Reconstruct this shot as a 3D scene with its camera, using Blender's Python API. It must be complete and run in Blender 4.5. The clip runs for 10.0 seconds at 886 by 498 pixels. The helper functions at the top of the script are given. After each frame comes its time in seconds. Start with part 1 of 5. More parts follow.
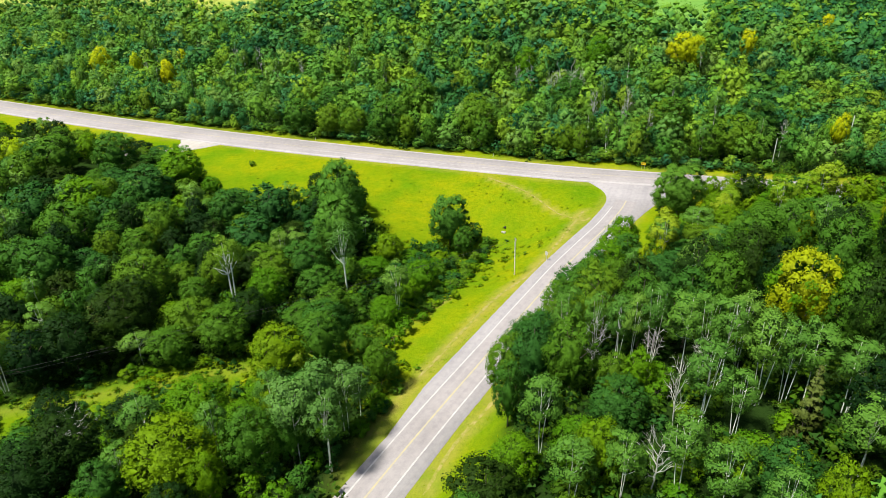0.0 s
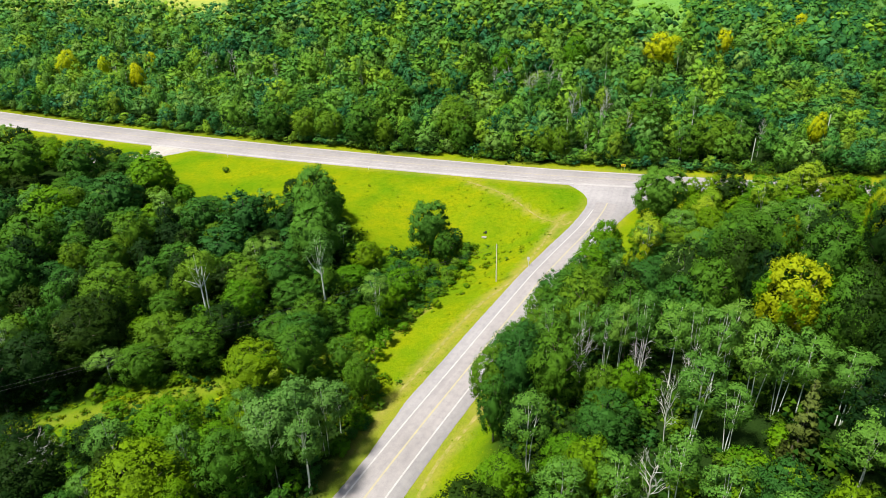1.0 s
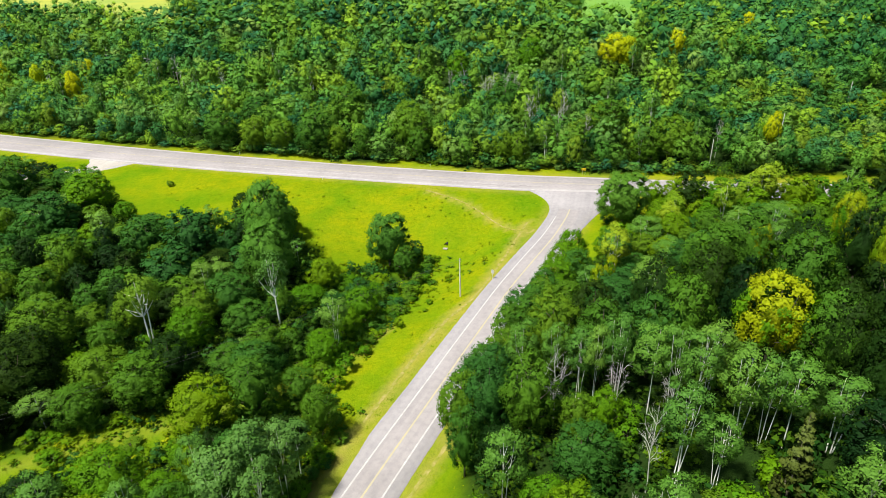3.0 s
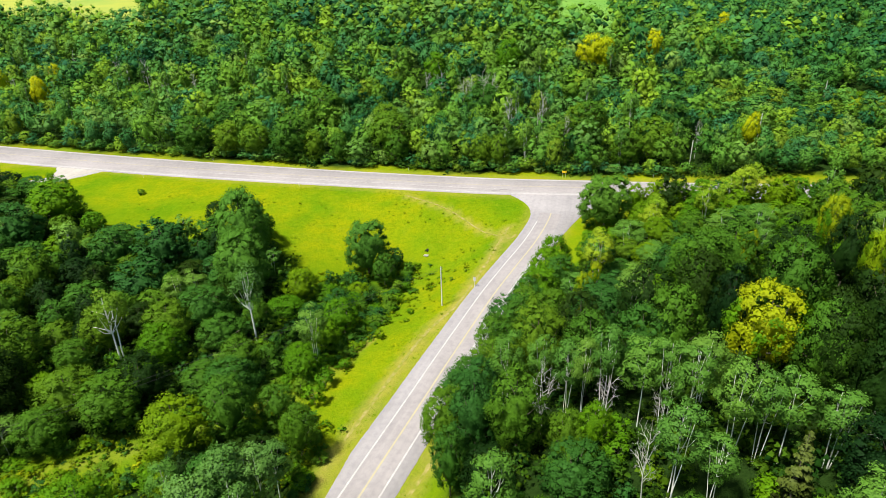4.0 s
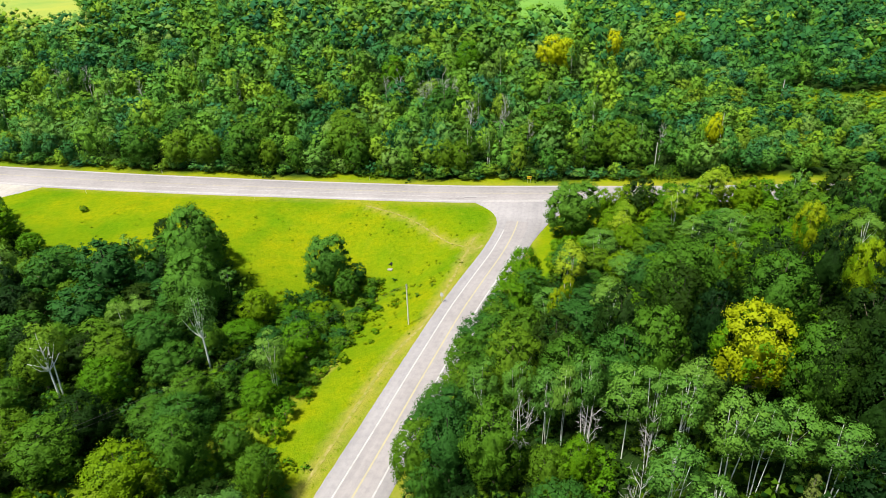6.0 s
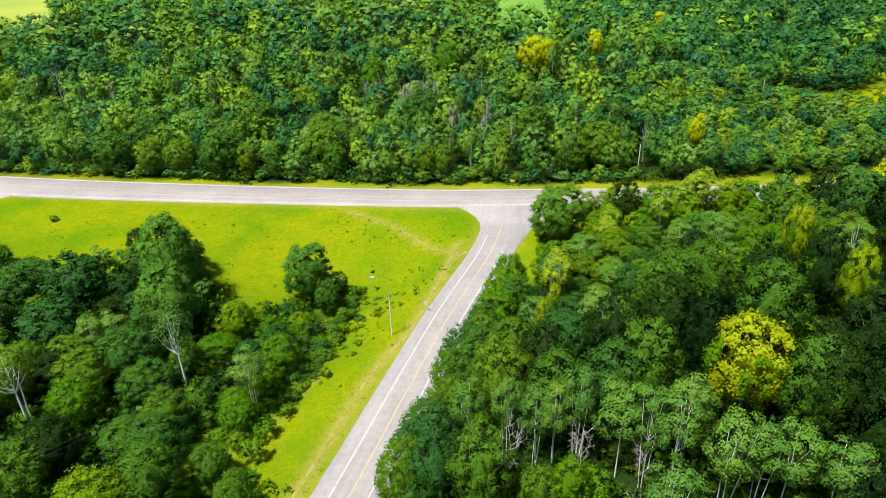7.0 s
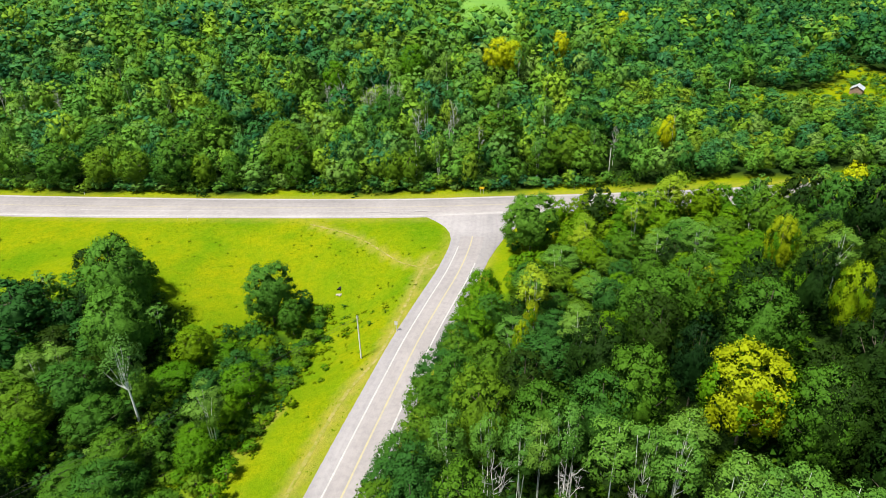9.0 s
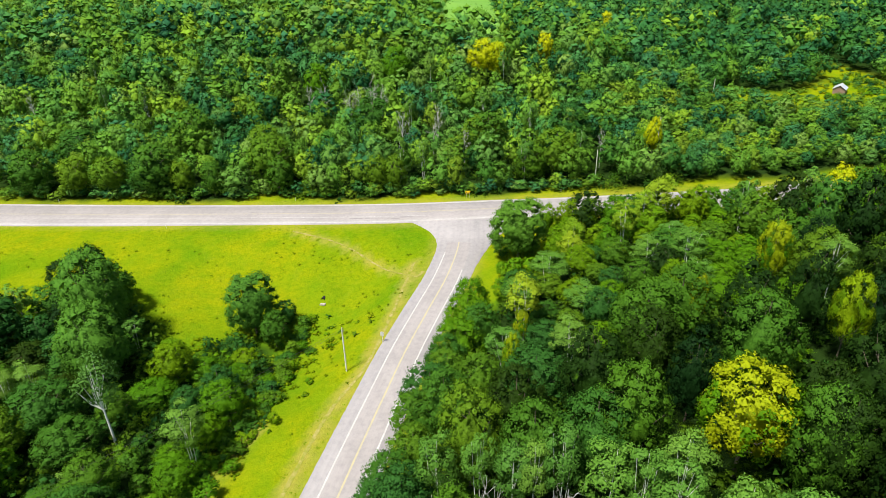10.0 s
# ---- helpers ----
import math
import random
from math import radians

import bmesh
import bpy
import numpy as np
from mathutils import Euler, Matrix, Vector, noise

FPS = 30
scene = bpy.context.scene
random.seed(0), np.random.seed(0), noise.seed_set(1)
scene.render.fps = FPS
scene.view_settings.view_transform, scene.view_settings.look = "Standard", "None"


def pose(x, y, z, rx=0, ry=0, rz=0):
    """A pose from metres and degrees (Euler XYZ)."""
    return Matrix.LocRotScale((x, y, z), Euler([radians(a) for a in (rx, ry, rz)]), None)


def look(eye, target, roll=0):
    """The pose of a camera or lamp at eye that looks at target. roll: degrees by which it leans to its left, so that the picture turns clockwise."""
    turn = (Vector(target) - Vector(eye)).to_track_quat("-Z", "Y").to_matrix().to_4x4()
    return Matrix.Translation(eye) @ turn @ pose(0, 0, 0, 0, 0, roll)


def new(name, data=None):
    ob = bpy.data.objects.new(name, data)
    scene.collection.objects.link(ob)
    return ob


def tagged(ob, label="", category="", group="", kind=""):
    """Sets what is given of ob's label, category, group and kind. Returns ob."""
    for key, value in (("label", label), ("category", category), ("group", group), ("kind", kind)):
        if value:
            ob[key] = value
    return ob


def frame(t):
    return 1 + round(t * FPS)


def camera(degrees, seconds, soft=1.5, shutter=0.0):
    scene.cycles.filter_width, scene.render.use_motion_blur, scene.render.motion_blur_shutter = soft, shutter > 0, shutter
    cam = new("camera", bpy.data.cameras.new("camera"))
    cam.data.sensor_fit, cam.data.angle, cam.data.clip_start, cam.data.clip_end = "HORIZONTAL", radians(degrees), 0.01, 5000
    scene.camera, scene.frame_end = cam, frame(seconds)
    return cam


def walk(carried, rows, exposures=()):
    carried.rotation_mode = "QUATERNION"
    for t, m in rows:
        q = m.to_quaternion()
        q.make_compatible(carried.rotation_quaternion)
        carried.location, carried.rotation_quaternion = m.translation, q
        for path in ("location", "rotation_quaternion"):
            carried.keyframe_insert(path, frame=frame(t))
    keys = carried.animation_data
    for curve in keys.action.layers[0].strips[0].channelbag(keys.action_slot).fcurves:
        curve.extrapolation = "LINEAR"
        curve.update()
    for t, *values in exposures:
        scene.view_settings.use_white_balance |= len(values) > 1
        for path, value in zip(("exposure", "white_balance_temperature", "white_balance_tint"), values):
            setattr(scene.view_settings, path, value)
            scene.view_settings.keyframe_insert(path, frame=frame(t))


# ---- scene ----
cam = camera(68.62, 10.0, soft=0.6)
# seconds, x, y, z, turns about x, y, z
PATH = [
    (0.0, 0.00, 0.00, 89.82, 62.382, 1.773, -0.002),
    (0.5, -0.10, 2.20, 89.80, 62.344, 1.757, -1.017),
    (1.0, -0.18, 4.40, 89.78, 62.315, 1.741, -2.046),
    (1.5, -0.25, 6.59, 89.76, 62.279, 1.724, -3.071),
    (2.0, -0.29, 8.77, 89.73, 62.247, 1.708, -4.109),
    (2.5, -0.33, 10.94, 89.70, 62.211, 1.689, -5.117),
    (4.0, -0.08, 17.41, 89.57, 62.164, 1.642, -8.178),
    (4.5, 0.09, 19.56, 89.51, 62.140, 1.621, -9.109),
    (5.0, 0.28, 21.71, 89.45, 62.116, 1.599, -10.039),
    (5.5, 0.49, 23.85, 89.38, 62.080, 1.574, -10.941),
    (7.0, 1.39, 30.30, 89.19, 61.990, 1.504, -13.602),
    (7.5, 1.77, 32.41, 89.14, 61.958, 1.484, -14.442),
    (8.0, 2.16, 34.50, 89.09, 61.932, 1.463, -15.263),
    (8.5, 2.56, 36.59, 89.04, 61.901, 1.436, -16.034),
    (9.0, 2.97, 38.68, 88.99, 61.874, 1.404, -16.785),
    (9.5, 3.39, 40.75, 88.95, 61.843, 1.368, -17.522),
    (10.0, 3.83, 42.82, 88.91, 61.819, 1.330, -18.267),
]
walk(cam, [(row[0], pose(*row[1:])) for row in PATH])

# ---- light ----
SUN_DIR = Vector((-0.42, -0.18, 1.0)).normalized()      # towards the sun
world = bpy.data.worlds.new("sky")
scene.world = world
world.use_nodes = True
wn = world.node_tree.nodes
sky = wn.new("ShaderNodeTexSky")
sky.sky_type = "NISHITA"
sky.sun_disc = False
sky.sun_elevation = math.asin(SUN_DIR.z)
sky.sun_rotation = math.atan2(SUN_DIR.x, SUN_DIR.y)
sky.air_density, sky.dust_density = 1.0, 1.5
wn["Background"].inputs["Strength"].default_value = 0.076
world.node_tree.links.new(sky.outputs["Color"], wn["Background"].inputs["Color"])
sun = new("sun", bpy.data.lights.new("sun", "SUN"))
sun.data.energy, sun.data.angle, sun.data.color = 5.3, radians(8.0), (1.0, 0.96, 0.86)
sun.matrix_world = look(SUN_DIR * 300, (0, 0, 0))
scene.view_settings.exposure = 0.77


# ---- plan of the land ----
SIDE_ROAD = [(-150, -150), (-60, 4), (-36, 45), (-16.4, 79.5), (-10.3, 90.2), (-2.1, 104.1), (7.8, 120.4), (13.3, 129.6),
             (21.6, 143.2), (31, 158.3), (40, 171.5), (50, 186), (59, 202), (67, 222)]
MAIN_ROAD = [(-1200, 880), (-700, 600), (-480, 478), (-340, 404), (-250, 358), (-176, 321), (-94, 284), (-46, 264.5), (-8, 250),
             (45, 231), (80, 221), (105, 214), (150, 203), (200, 193.5), (260, 184), (400, 166), (1200, 80)]
S0, S_DIR, S_SIDE = np.array((-1.8, 104.1)), np.array((0.567, 0.824)), np.array((0.824, -0.567))
MAIN_X, MAIN_Y = np.array([p[0] for p in MAIN_ROAD]), np.array([p[1] for p in MAIN_ROAD])


def smooth(v, a, b):
    t = np.clip((np.asarray(v, float) - a) / (b - a), 0, 1)
    return t * t * (3 - 2 * t)


def line_dist(x, y, line):
    """Distance of places from a line of points in the plan."""
    x, y = np.asarray(x, float), np.asarray(y, float)
    best = np.full(x.shape, 1e9)
    for (ax, ay), (bx, by) in zip(line[:-1], line[1:]):
        dx, dy = bx - ax, by - ay
        t = np.clip(((x - ax) * dx + (y - ay) * dy) / (dx * dx + dy * dy), 0, 1)
        best = np.minimum(best, np.hypot(x - ax - t * dx, y - ay - t * dy))
    return best


def inside(x, y, poly):
    x, y = np.asarray(x, float), np.asarray(y, float)
    hit = np.zeros(x.shape, bool)
    for (ax, ay), (bx, by) in zip(poly, poly[1:] + poly[:1]):
        if ay != by:
            hit ^= ((ay > y) != (by > y)) & (x < (bx - ax) * (y - ay) / (by - ay) + ax)
    return hit


def side_s(x, y):
    """Distance to the right of the side road, and along it."""
    dx, dy = np.asarray(x, float) - S0[0], np.asarray(y, float) - S0[1]
    return dx * S_SIDE[0] + dy * S_SIDE[1], dx * S_DIR[0] + dy * S_DIR[1]


def main_u(x, y):
    """Distance beyond the middle of the main road."""
    return (np.asarray(y, float) - np.interp(x, MAIN_X, MAIN_Y)) * 0.93


def height(x, y):
    x, y = np.asarray(x, float), np.asarray(y, float)
    s, a = side_s(x, y)
    u = main_u(x, y)
    # wooded rise on the right of the side road
    k = np.interp(a, [-60, 45, 90, 138, 200], [0.52, 0.52, 0.22, 0.05, 0.02])
    right = (5 * smooth(s, 7, 17) + 70 * (1 - np.exp(-k * np.clip(s - 15, 0, None) / 70))) * smooth(u, -12, -70)
    # hillside and plateau behind the main road
    far = 24 * smooth(u, 18, 180) * (1 - 0.8 * smooth(x, 140, 260)) + 0.03 * np.clip(u - 260, 0, 400) * smooth(x, 150, 300)
    # hollow of the meadow with the culvert
    dip = -5.0 * np.exp(-((x - 4) / 32) ** 2 - ((y - 180) / 30) ** 2) * smooth(-s, 6, 22)
    left = -0.8 * smooth(-s, 10, 30) * smooth(-u, 14, 40) * (s < 0)
    bumps = 0.5 * np.sin(x * 0.11 + 1.3 * np.sin(y * 0.05)) * np.cos(y * 0.09 + x * 0.02)
    dip = dip + 1.9 * np.exp(-((x - 18.6) ** 2 + (y - 194.0) ** 2) / 5.0)
    h = right + far + dip + left + bumps * smooth(np.abs(u), 14, 40)
    road = np.minimum(line_dist(x, y, SIDE_ROAD) - 6.5, np.abs(u) - 9.5)
    return -0.18 + (h + 0.18) * smooth(road, 0.5, 14)


# ---- materials ----
def material(name, rough=0.8, spec=0.3, metal=0.0):
    m = bpy.data.materials.new(name)
    m.use_nodes = True
    b = m.node_tree.nodes["Principled BSDF"]
    b.inputs["Roughness"].default_value, b.inputs["Specular IOR Level"].default_value, b.inputs["Metallic"].default_value = rough, spec, metal
    return m, m.node_tree.nodes, m.node_tree.links, b


def noise_tex(nodes, links, scale, detail=4.0, rough=0.6, coords="Object"):
    co = nodes.new("ShaderNodeTexCoord")
    n = nodes.new("ShaderNodeTexNoise")
    n.inputs["Scale"].default_value, n.inputs["Detail"].default_value, n.inputs["Roughness"].default_value = scale, detail, rough
    links.new(co.outputs[coords], n.inputs["Vector"])
    return n.outputs["Fac"]


def ramp(nodes, links, fac, stops):
    r = nodes.new("ShaderNodeValToRGB")
    while len(r.color_ramp.elements) < len(stops):
        r.color_ramp.elements.new(0.5)
    for e, (p, c) in zip(r.color_ramp.elements, stops):
        e.position, e.color = p, (*c, 1)
    links.new(fac, r.inputs["Fac"])
    return r.outputs["Color"]


def blend(nodes, links, fac, a, b, kind="MIX"):
    m = nodes.new("ShaderNodeMix")
    m.data_type, m.blend_type = "RGBA", kind
    for v, s in ((fac, 0), (a, 6), (b, 7)):
        if isinstance(v, (int, float)):
            m.inputs[s].default_value = v
        elif isinstance(v, tuple):
            m.inputs[s].default_value = (*v, 1)
        else:
            links.new(v, m.inputs[s])
    return m.outputs[2]


def sums(nodes, links, op, a, b=0.0):
    m = nodes.new("ShaderNodeMath")
    m.operation = op
    for v, s in ((a, 0), (b, 1)):
        if isinstance(v, (int, float)):
            m.inputs[s].default_value = v
        else:
            links.new(v, m.inputs[s])
    return m.outputs[0]


def bump(nodes, links, bsdf, fac, strength, distance):
    b = nodes.new("ShaderNodeBump")
    b.inputs["Strength"].default_value, b.inputs["Distance"].default_value = strength, distance
    links.new(fac, b.inputs["Height"])
    links.new(b.outputs["Normal"], bsdf.inputs["Normal"])


def attribute(nodes, name):
    a = nodes.new("ShaderNodeAttribute")
    a.attribute_name = name
    return a.outputs["Fac"]


def foliage(name, stops, through_light=0.28, gloss=0.05):
    """Leaves: the colour differs from tree to tree and from leaf to leaf."""
    m, n, k, b = material(name, 0.6, gloss)
    info, geo = n.new("ShaderNodeObjectInfo"), n.new("ShaderNodeNewGeometry")
    pick = sums(n, k, "FRACT", sums(n, k, "ADD", info.outputs["Random"], attribute(n, "tint")))
    col = ramp(n, k, pick, stops)
    leaf = sums(n, k, "ADD", sums(n, k, "MULTIPLY", geo.outputs["Random Per Island"], 0.24), 0.88)
    col = blend(n, k, 1.0, col, leaf, "MULTIPLY")
    grain = noise_tex(n, k, 2.6, 3, 0.75, "Object")
    col = blend(n, k, 1.0, col, ramp(n, k, grain, [(0.32, (0.84, 0.87, 0.9)), (0.5, (1, 1, 1)), (0.68, (1.15, 1.12, 1.06))]), "MULTIPLY")
    k.new(col, b.inputs["Base Color"])
    t = n.new("ShaderNodeBsdfTranslucent")
    k.new(blend(n, k, 1.0, col, (1.25, 1.15, 0.5), "MULTIPLY"), t.inputs["Color"])
    mix = n.new("ShaderNodeMixShader")
    mix.inputs["Fac"].default_value = through_light
    k.new(b.outputs[0], mix.inputs[1])
    k.new(t.outputs[0], mix.inputs[2])
    k.new(mix.outputs[0], n["Material Output"].inputs["Surface"])
    return m


LEAF_OAK = foliage("oak_leaves", [(0.0, (0.0235, 0.0899, 0.0156)), (0.3, (0.0386, 0.1199, 0.0123)), (0.65, (0.0574, 0.1441, 0.0088)), (1.0, (0.0881, 0.1716, 0.0077))])
# dark oak greens, pushed near black to stand in for shade between crowns
LEAF_DARK_SHADE = foliage("dark_oak_leaves", [(0.0, (0.0068, 0.0269, 0.0053)), (0.5, (0.0124, 0.0368, 0.0043)), (1.0, (0.0226, 0.0482, 0.0034))])
LEAF_ASPEN = foliage("aspen_leaves", [(0.0, (0.0616, 0.1650, 0.0220)), (0.6, (0.0887, 0.2090, 0.0220)), (1.0, (0.1232, 0.2365, 0.0286))], 0.25, 0.1)
LEAF_PALE = foliage("pale_lime_leaves", [(0.0, (0.15, 0.27, 0.012)), (0.5, (0.19, 0.30, 0.015)), (1.0, (0.25, 0.33, 0.015))], 0.3, 0.05)
LEAF_MEADOW = foliage("green_crown_leaves", [(0.0, (0.0560, 0.1590, 0.0179)), (0.5, (0.0672, 0.1770, 0.0179)), (1.0, (0.0840, 0.1904, 0.0157))])
LEAF_GREY = foliage("silvery_leaves", [(0.0, (0.062, 0.155, 0.024)), (1.0, (0.092, 0.20, 0.036))], 0.25, 0.1)
LEAF_LIME = foliage("light_leaves", [(0.0, (0.0544, 0.1580, 0.0039)), (0.6, (0.0818, 0.1912, 0.0031)), (1.0, (0.1162, 0.2081, 0.0031))])
LEAF_YELLOW = foliage("yellow_leaves", [(0.0, (0.245, 0.325, 0.006)), (0.5, (0.31, 0.365, 0.006)), (1.0, (0.165, 0.30, 0.005))], 0.4)
LEAF_GOLD = foliage("golden_leaves", [(0.0, (0.3515, 0.4200, 0.0063)), (0.5, (0.4492, 0.4830, 0.0063)), (1.0, (0.2637, 0.3885, 0.0063))], 0.4)
LEAF_MAPLE = foliage("maple_leaves", [(0.0, (0.0287, 0.1313, 0.0559)), (0.3, (0.0606, 0.1937, 0.0428)), (0.65, (0.1051, 0.2524, 0.0264)), (1.0, (0.1874, 0.3195, 0.0199))])
LEAF_ASH = foliage("ash_leaves", [(0.0, (0.0169, 0.0960, 0.0344)), (0.5, (0.0314, 0.1263, 0.0283)), (1.0, (0.0530, 0.1617, 0.0161))])
LEAF_POPLAR = foliage("poplar_leaves", [(0.0, (0.0825, 0.2035, 0.0396)), (0.6, (0.1155, 0.2530, 0.0330)), (1.0, (0.1595, 0.2750, 0.0495))], 0.3, 0.1)
LEAF_ELM = foliage("elm_leaves", [(0.0, (0.0729, 0.1805, 0.0189)), (0.6, (0.0972, 0.2107, 0.0157)), (1.0, (0.1456, 0.2317, 0.0157))])
LEAF_SPRUCE = foliage("conifer_needles", [(0.0, (0.040, 0.075, 0.012)), (1.0, (0.085, 0.105, 0.016))], 0.1, 0.1)
# undergrowth greens, darkened so the colour holds the shade below the canopy
LEAF_UNDER_SHADE = foliage("undergrowth_leaves", [(0.0, (0.0105, 0.0450, 0.0060)), (0.5, (0.0263, 0.0750, 0.0045)), (1.0, (0.0600, 0.1200, 0.0037))])
GRASS_BLADE = foliage("tall_grass_blades", [(0.0, (0.12, 0.185, 0.003)), (0.35, (0.148, 0.20, 0.003)), (0.7, (0.132, 0.20, 0.004)), (1.0, (0.095, 0.17, 0.004))], 0.3, 0.0)


def make_ground():
    m, n, k, b = material("meadow_ground", 1.0, 0.0)
    big = noise_tex(n, k, 0.035, 3)
    mid = noise_tex(n, k, 0.16, 4, 0.6)
    fine = noise_tex(n, k, 2.2, 5, 0.7)
    col = ramp(n, k, big, [(0.32, (0.09, 0.168, 0.003)), (0.45, (0.145, 0.196, 0.003)), (0.58, (0.185, 0.212, 0.003)), (0.72, (0.127, 0.188, 0.003))])
    col = blend(n, k, ramp(n, k, mid, [(0.42, (0, 0, 0)), (0.7, (0.55, 0.55, 0.55))]), col, (0.10, 0.185, 0.004))
    pale = noise_tex(n, k, 0.3, 4, 0.7)
    col = blend(n, k, ramp(n, k, pale, [(0.55, (0, 0, 0)), (0.8, (0.45, 0.45, 0.45))]), col, (0.195, 0.222, 0.012))
    tuft = noise_tex(n, k, 0.8, 5, 0.75)
    col = blend(n, k, 1.0, col, ramp(n, k, tuft, [(0.3, (0.70, 0.83, 0.75)), (0.5, (0.98, 0.99, 1)), (0.7, (1.14, 1.08, 1.1))]), "MULTIPLY")
    col = blend(n, k, 1.0, col, ramp(n, k, fine, [(0.25, (0.84, 0.86, 0.8)), (0.5, (1, 1, 1)), (0.75, (1.16, 1.14, 1.08))]), "MULTIPLY")
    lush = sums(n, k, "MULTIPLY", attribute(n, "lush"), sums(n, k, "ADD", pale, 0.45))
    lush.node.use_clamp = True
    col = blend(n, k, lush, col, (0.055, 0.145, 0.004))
    dry = sums(n, k, "MULTIPLY", attribute(n, "dry"), sums(n, k, "ADD", sums(n, k, "MULTIPLY", pale, 1.6), -0.05))
    dry.node.use_clamp = True
    col = blend(n, k, dry, col, (0.30, 0.235, 0.06))
    # forest floor colour, with the shade under the trees painted into it
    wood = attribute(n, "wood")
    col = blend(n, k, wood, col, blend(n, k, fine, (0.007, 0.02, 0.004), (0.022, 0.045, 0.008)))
    k.new(col, b.inputs["Base Color"])
    bump(n, k, b, sums(n, k, "ADD", fine, sums(n, k, "MULTIPLY", tuft, 1.5)), 0.55, 0.5)
    return m


def make_asphalt(name, light, warm):
    m, n, k, b = material(name, 0.85, 0.25)
    big, mid, fine = noise_tex(n, k, 0.06, 4), noise_tex(n, k, 0.7, 5, 0.7), noise_tex(n, k, 14, 4, 0.7)
    base = tuple(light * w for w in warm)
    col = ramp(n, k, big, [(0.3, tuple(c * 0.86 for c in base)), (0.7, tuple(c * 1.08 for c in base))])
    col = blend(n, k, 1.0, col, ramp(n, k, mid, [(0.3, (0.84, 0.84, 0.86)), (0.55, (1, 1, 1)), (0.8, (1.07, 1.05, 1.03))]), "MULTIPLY")
    col = blend(n, k, 1.0, col, ramp(n, k, fine, [(0.3, (0.88, 0.88, 0.88)), (0.7, (1.08, 1.08, 1.08))]), "MULTIPLY")
    # wheel tracks and seams that run along the road
    lanes = n.new("ShaderNodeCombineXYZ")
    k.new(attribute(n, "across"), lanes.inputs[0])
    k.new(sums(n, k, "MULTIPLY", attribute(n, "along"), 0.03), lanes.inputs[1])
    streak = n.new("ShaderNodeTexNoise")
    streak.inputs["Scale"].default_value, streak.inputs["Detail"].default_value = 0.9, 3.0
    k.new(lanes.outputs[0], streak.inputs["Vector"])
    col = blend(n, k, 1.0, col, ramp(n, k, streak.outputs["Fac"], [(0.34, (0.94, 0.93, 0.935)), (0.5, (1, 0.985, 0.985)), (0.66, (1.04, 1.03, 1.025))]), "MULTIPLY")
    k.new(col, b.inputs["Base Color"])
    bump(n, k, b, fine, 0.4, 0.02)
    return m


def make_plain(name, a, b2, scale=6.0, rough=0.7, metal=0.0, spec=0.3):
    m, n, k, b = material(name, rough, spec, metal)
    k.new(ramp(n, k, noise_tex(n, k, scale, 5, 0.65), [(0.3, a), (0.7, b2)]), b.inputs["Base Color"])
    return m


def make_track():
    m, n, k, b = material("worn_dirt_track", 1.0, 0.0)
    k.new(ramp(n, k, noise_tex(n, k, 0.55, 5, 0.75), [(0.40, (0.165, 0.185, 0.02)), (0.56, (0.24, 0.215, 0.06)), (0.72, (0.31, 0.265, 0.11))]), b.inputs["Base Color"])
    return m


GROUND = make_ground()
DIRT = make_track()
ASPHALT = make_asphalt("weathered_asphalt", 0.272, (1.0, 0.935, 0.925))
SHOULDER = make_asphalt("shoulder_asphalt", 0.262, (1.0, 0.955, 0.965))
SHOULDER_PALE = make_asphalt("pale_shoulder_asphalt", 0.325, (1.0, 0.95, 0.93))
TAR = make_asphalt("dark_tar_patch", 0.16, (1.0, 0.97, 0.97))
GRAVEL = make_asphalt("pale_gravel", 0.35, (1.0, 0.94, 0.84))
PAINT_WHITE = make_plain("worn_white_paint", (0.285, 0.27, 0.262), (0.42, 0.41, 0.40), 0.9)
PAINT_YELLOW = make_plain("worn_yellow_paint", (0.285, 0.26, 0.20), (0.365, 0.32, 0.175), 0.7)
BARK_WHITE = make_plain("white_bark", (0.55, 0.55, 0.50), (0.80, 0.80, 0.75), 3.0)
BARK_BIRCH = make_plain("birch_bark", (0.62, 0.62, 0.58), (0.86, 0.86, 0.82), 3.0)
BARK_BROWN = make_plain("grey_brown_bark", (0.075, 0.06, 0.04), (0.17, 0.145, 0.11), 4.0, 0.9)
BARK_DEAD = make_plain("bleached_dead_wood", (0.30, 0.295, 0.27), (0.52, 0.51, 0.47), 3.0, 0.9)
POLE_WOOD = make_plain("weathered_pole_wood", (0.52, 0.50, 0.45), (0.72, 0.69, 0.63), 3.0, 0.85)
STEEL = make_plain("galvanised_steel", (0.40, 0.41, 0.42), (0.55, 0.56, 0.57), 5.0, 0.45, 0.8)
SIGN_BACK = make_plain("bare_aluminium", (0.52, 0.53, 0.54), (0.62, 0.63, 0.64), 2.0, 0.5, 0.4)
SIGN_YELLOW = make_plain("yellow_sign_sheeting", (0.75, 0.52, 0.01), (0.82, 0.58, 0.01), 2.0, 0.5)
BLACK = make_plain("black_paint", (0.01, 0.01, 0.01), (0.02, 0.02, 0.02), 2.0, 0.6)
CONCRETE = make_plain("pale_concrete", (0.25, 0.23, 0.18), (0.36, 0.33, 0.27), 2.5, 0.9)
CABLE = make_plain("dark_cable", (0.03, 0.03, 0.03), (0.05, 0.05, 0.05), 2.0, 0.6)
ROOF_TIN = make_plain("tin_roof", (0.55, 0.57, 0.60), (0.72, 0.74, 0.78), 0.8, 0.4, 0.5)
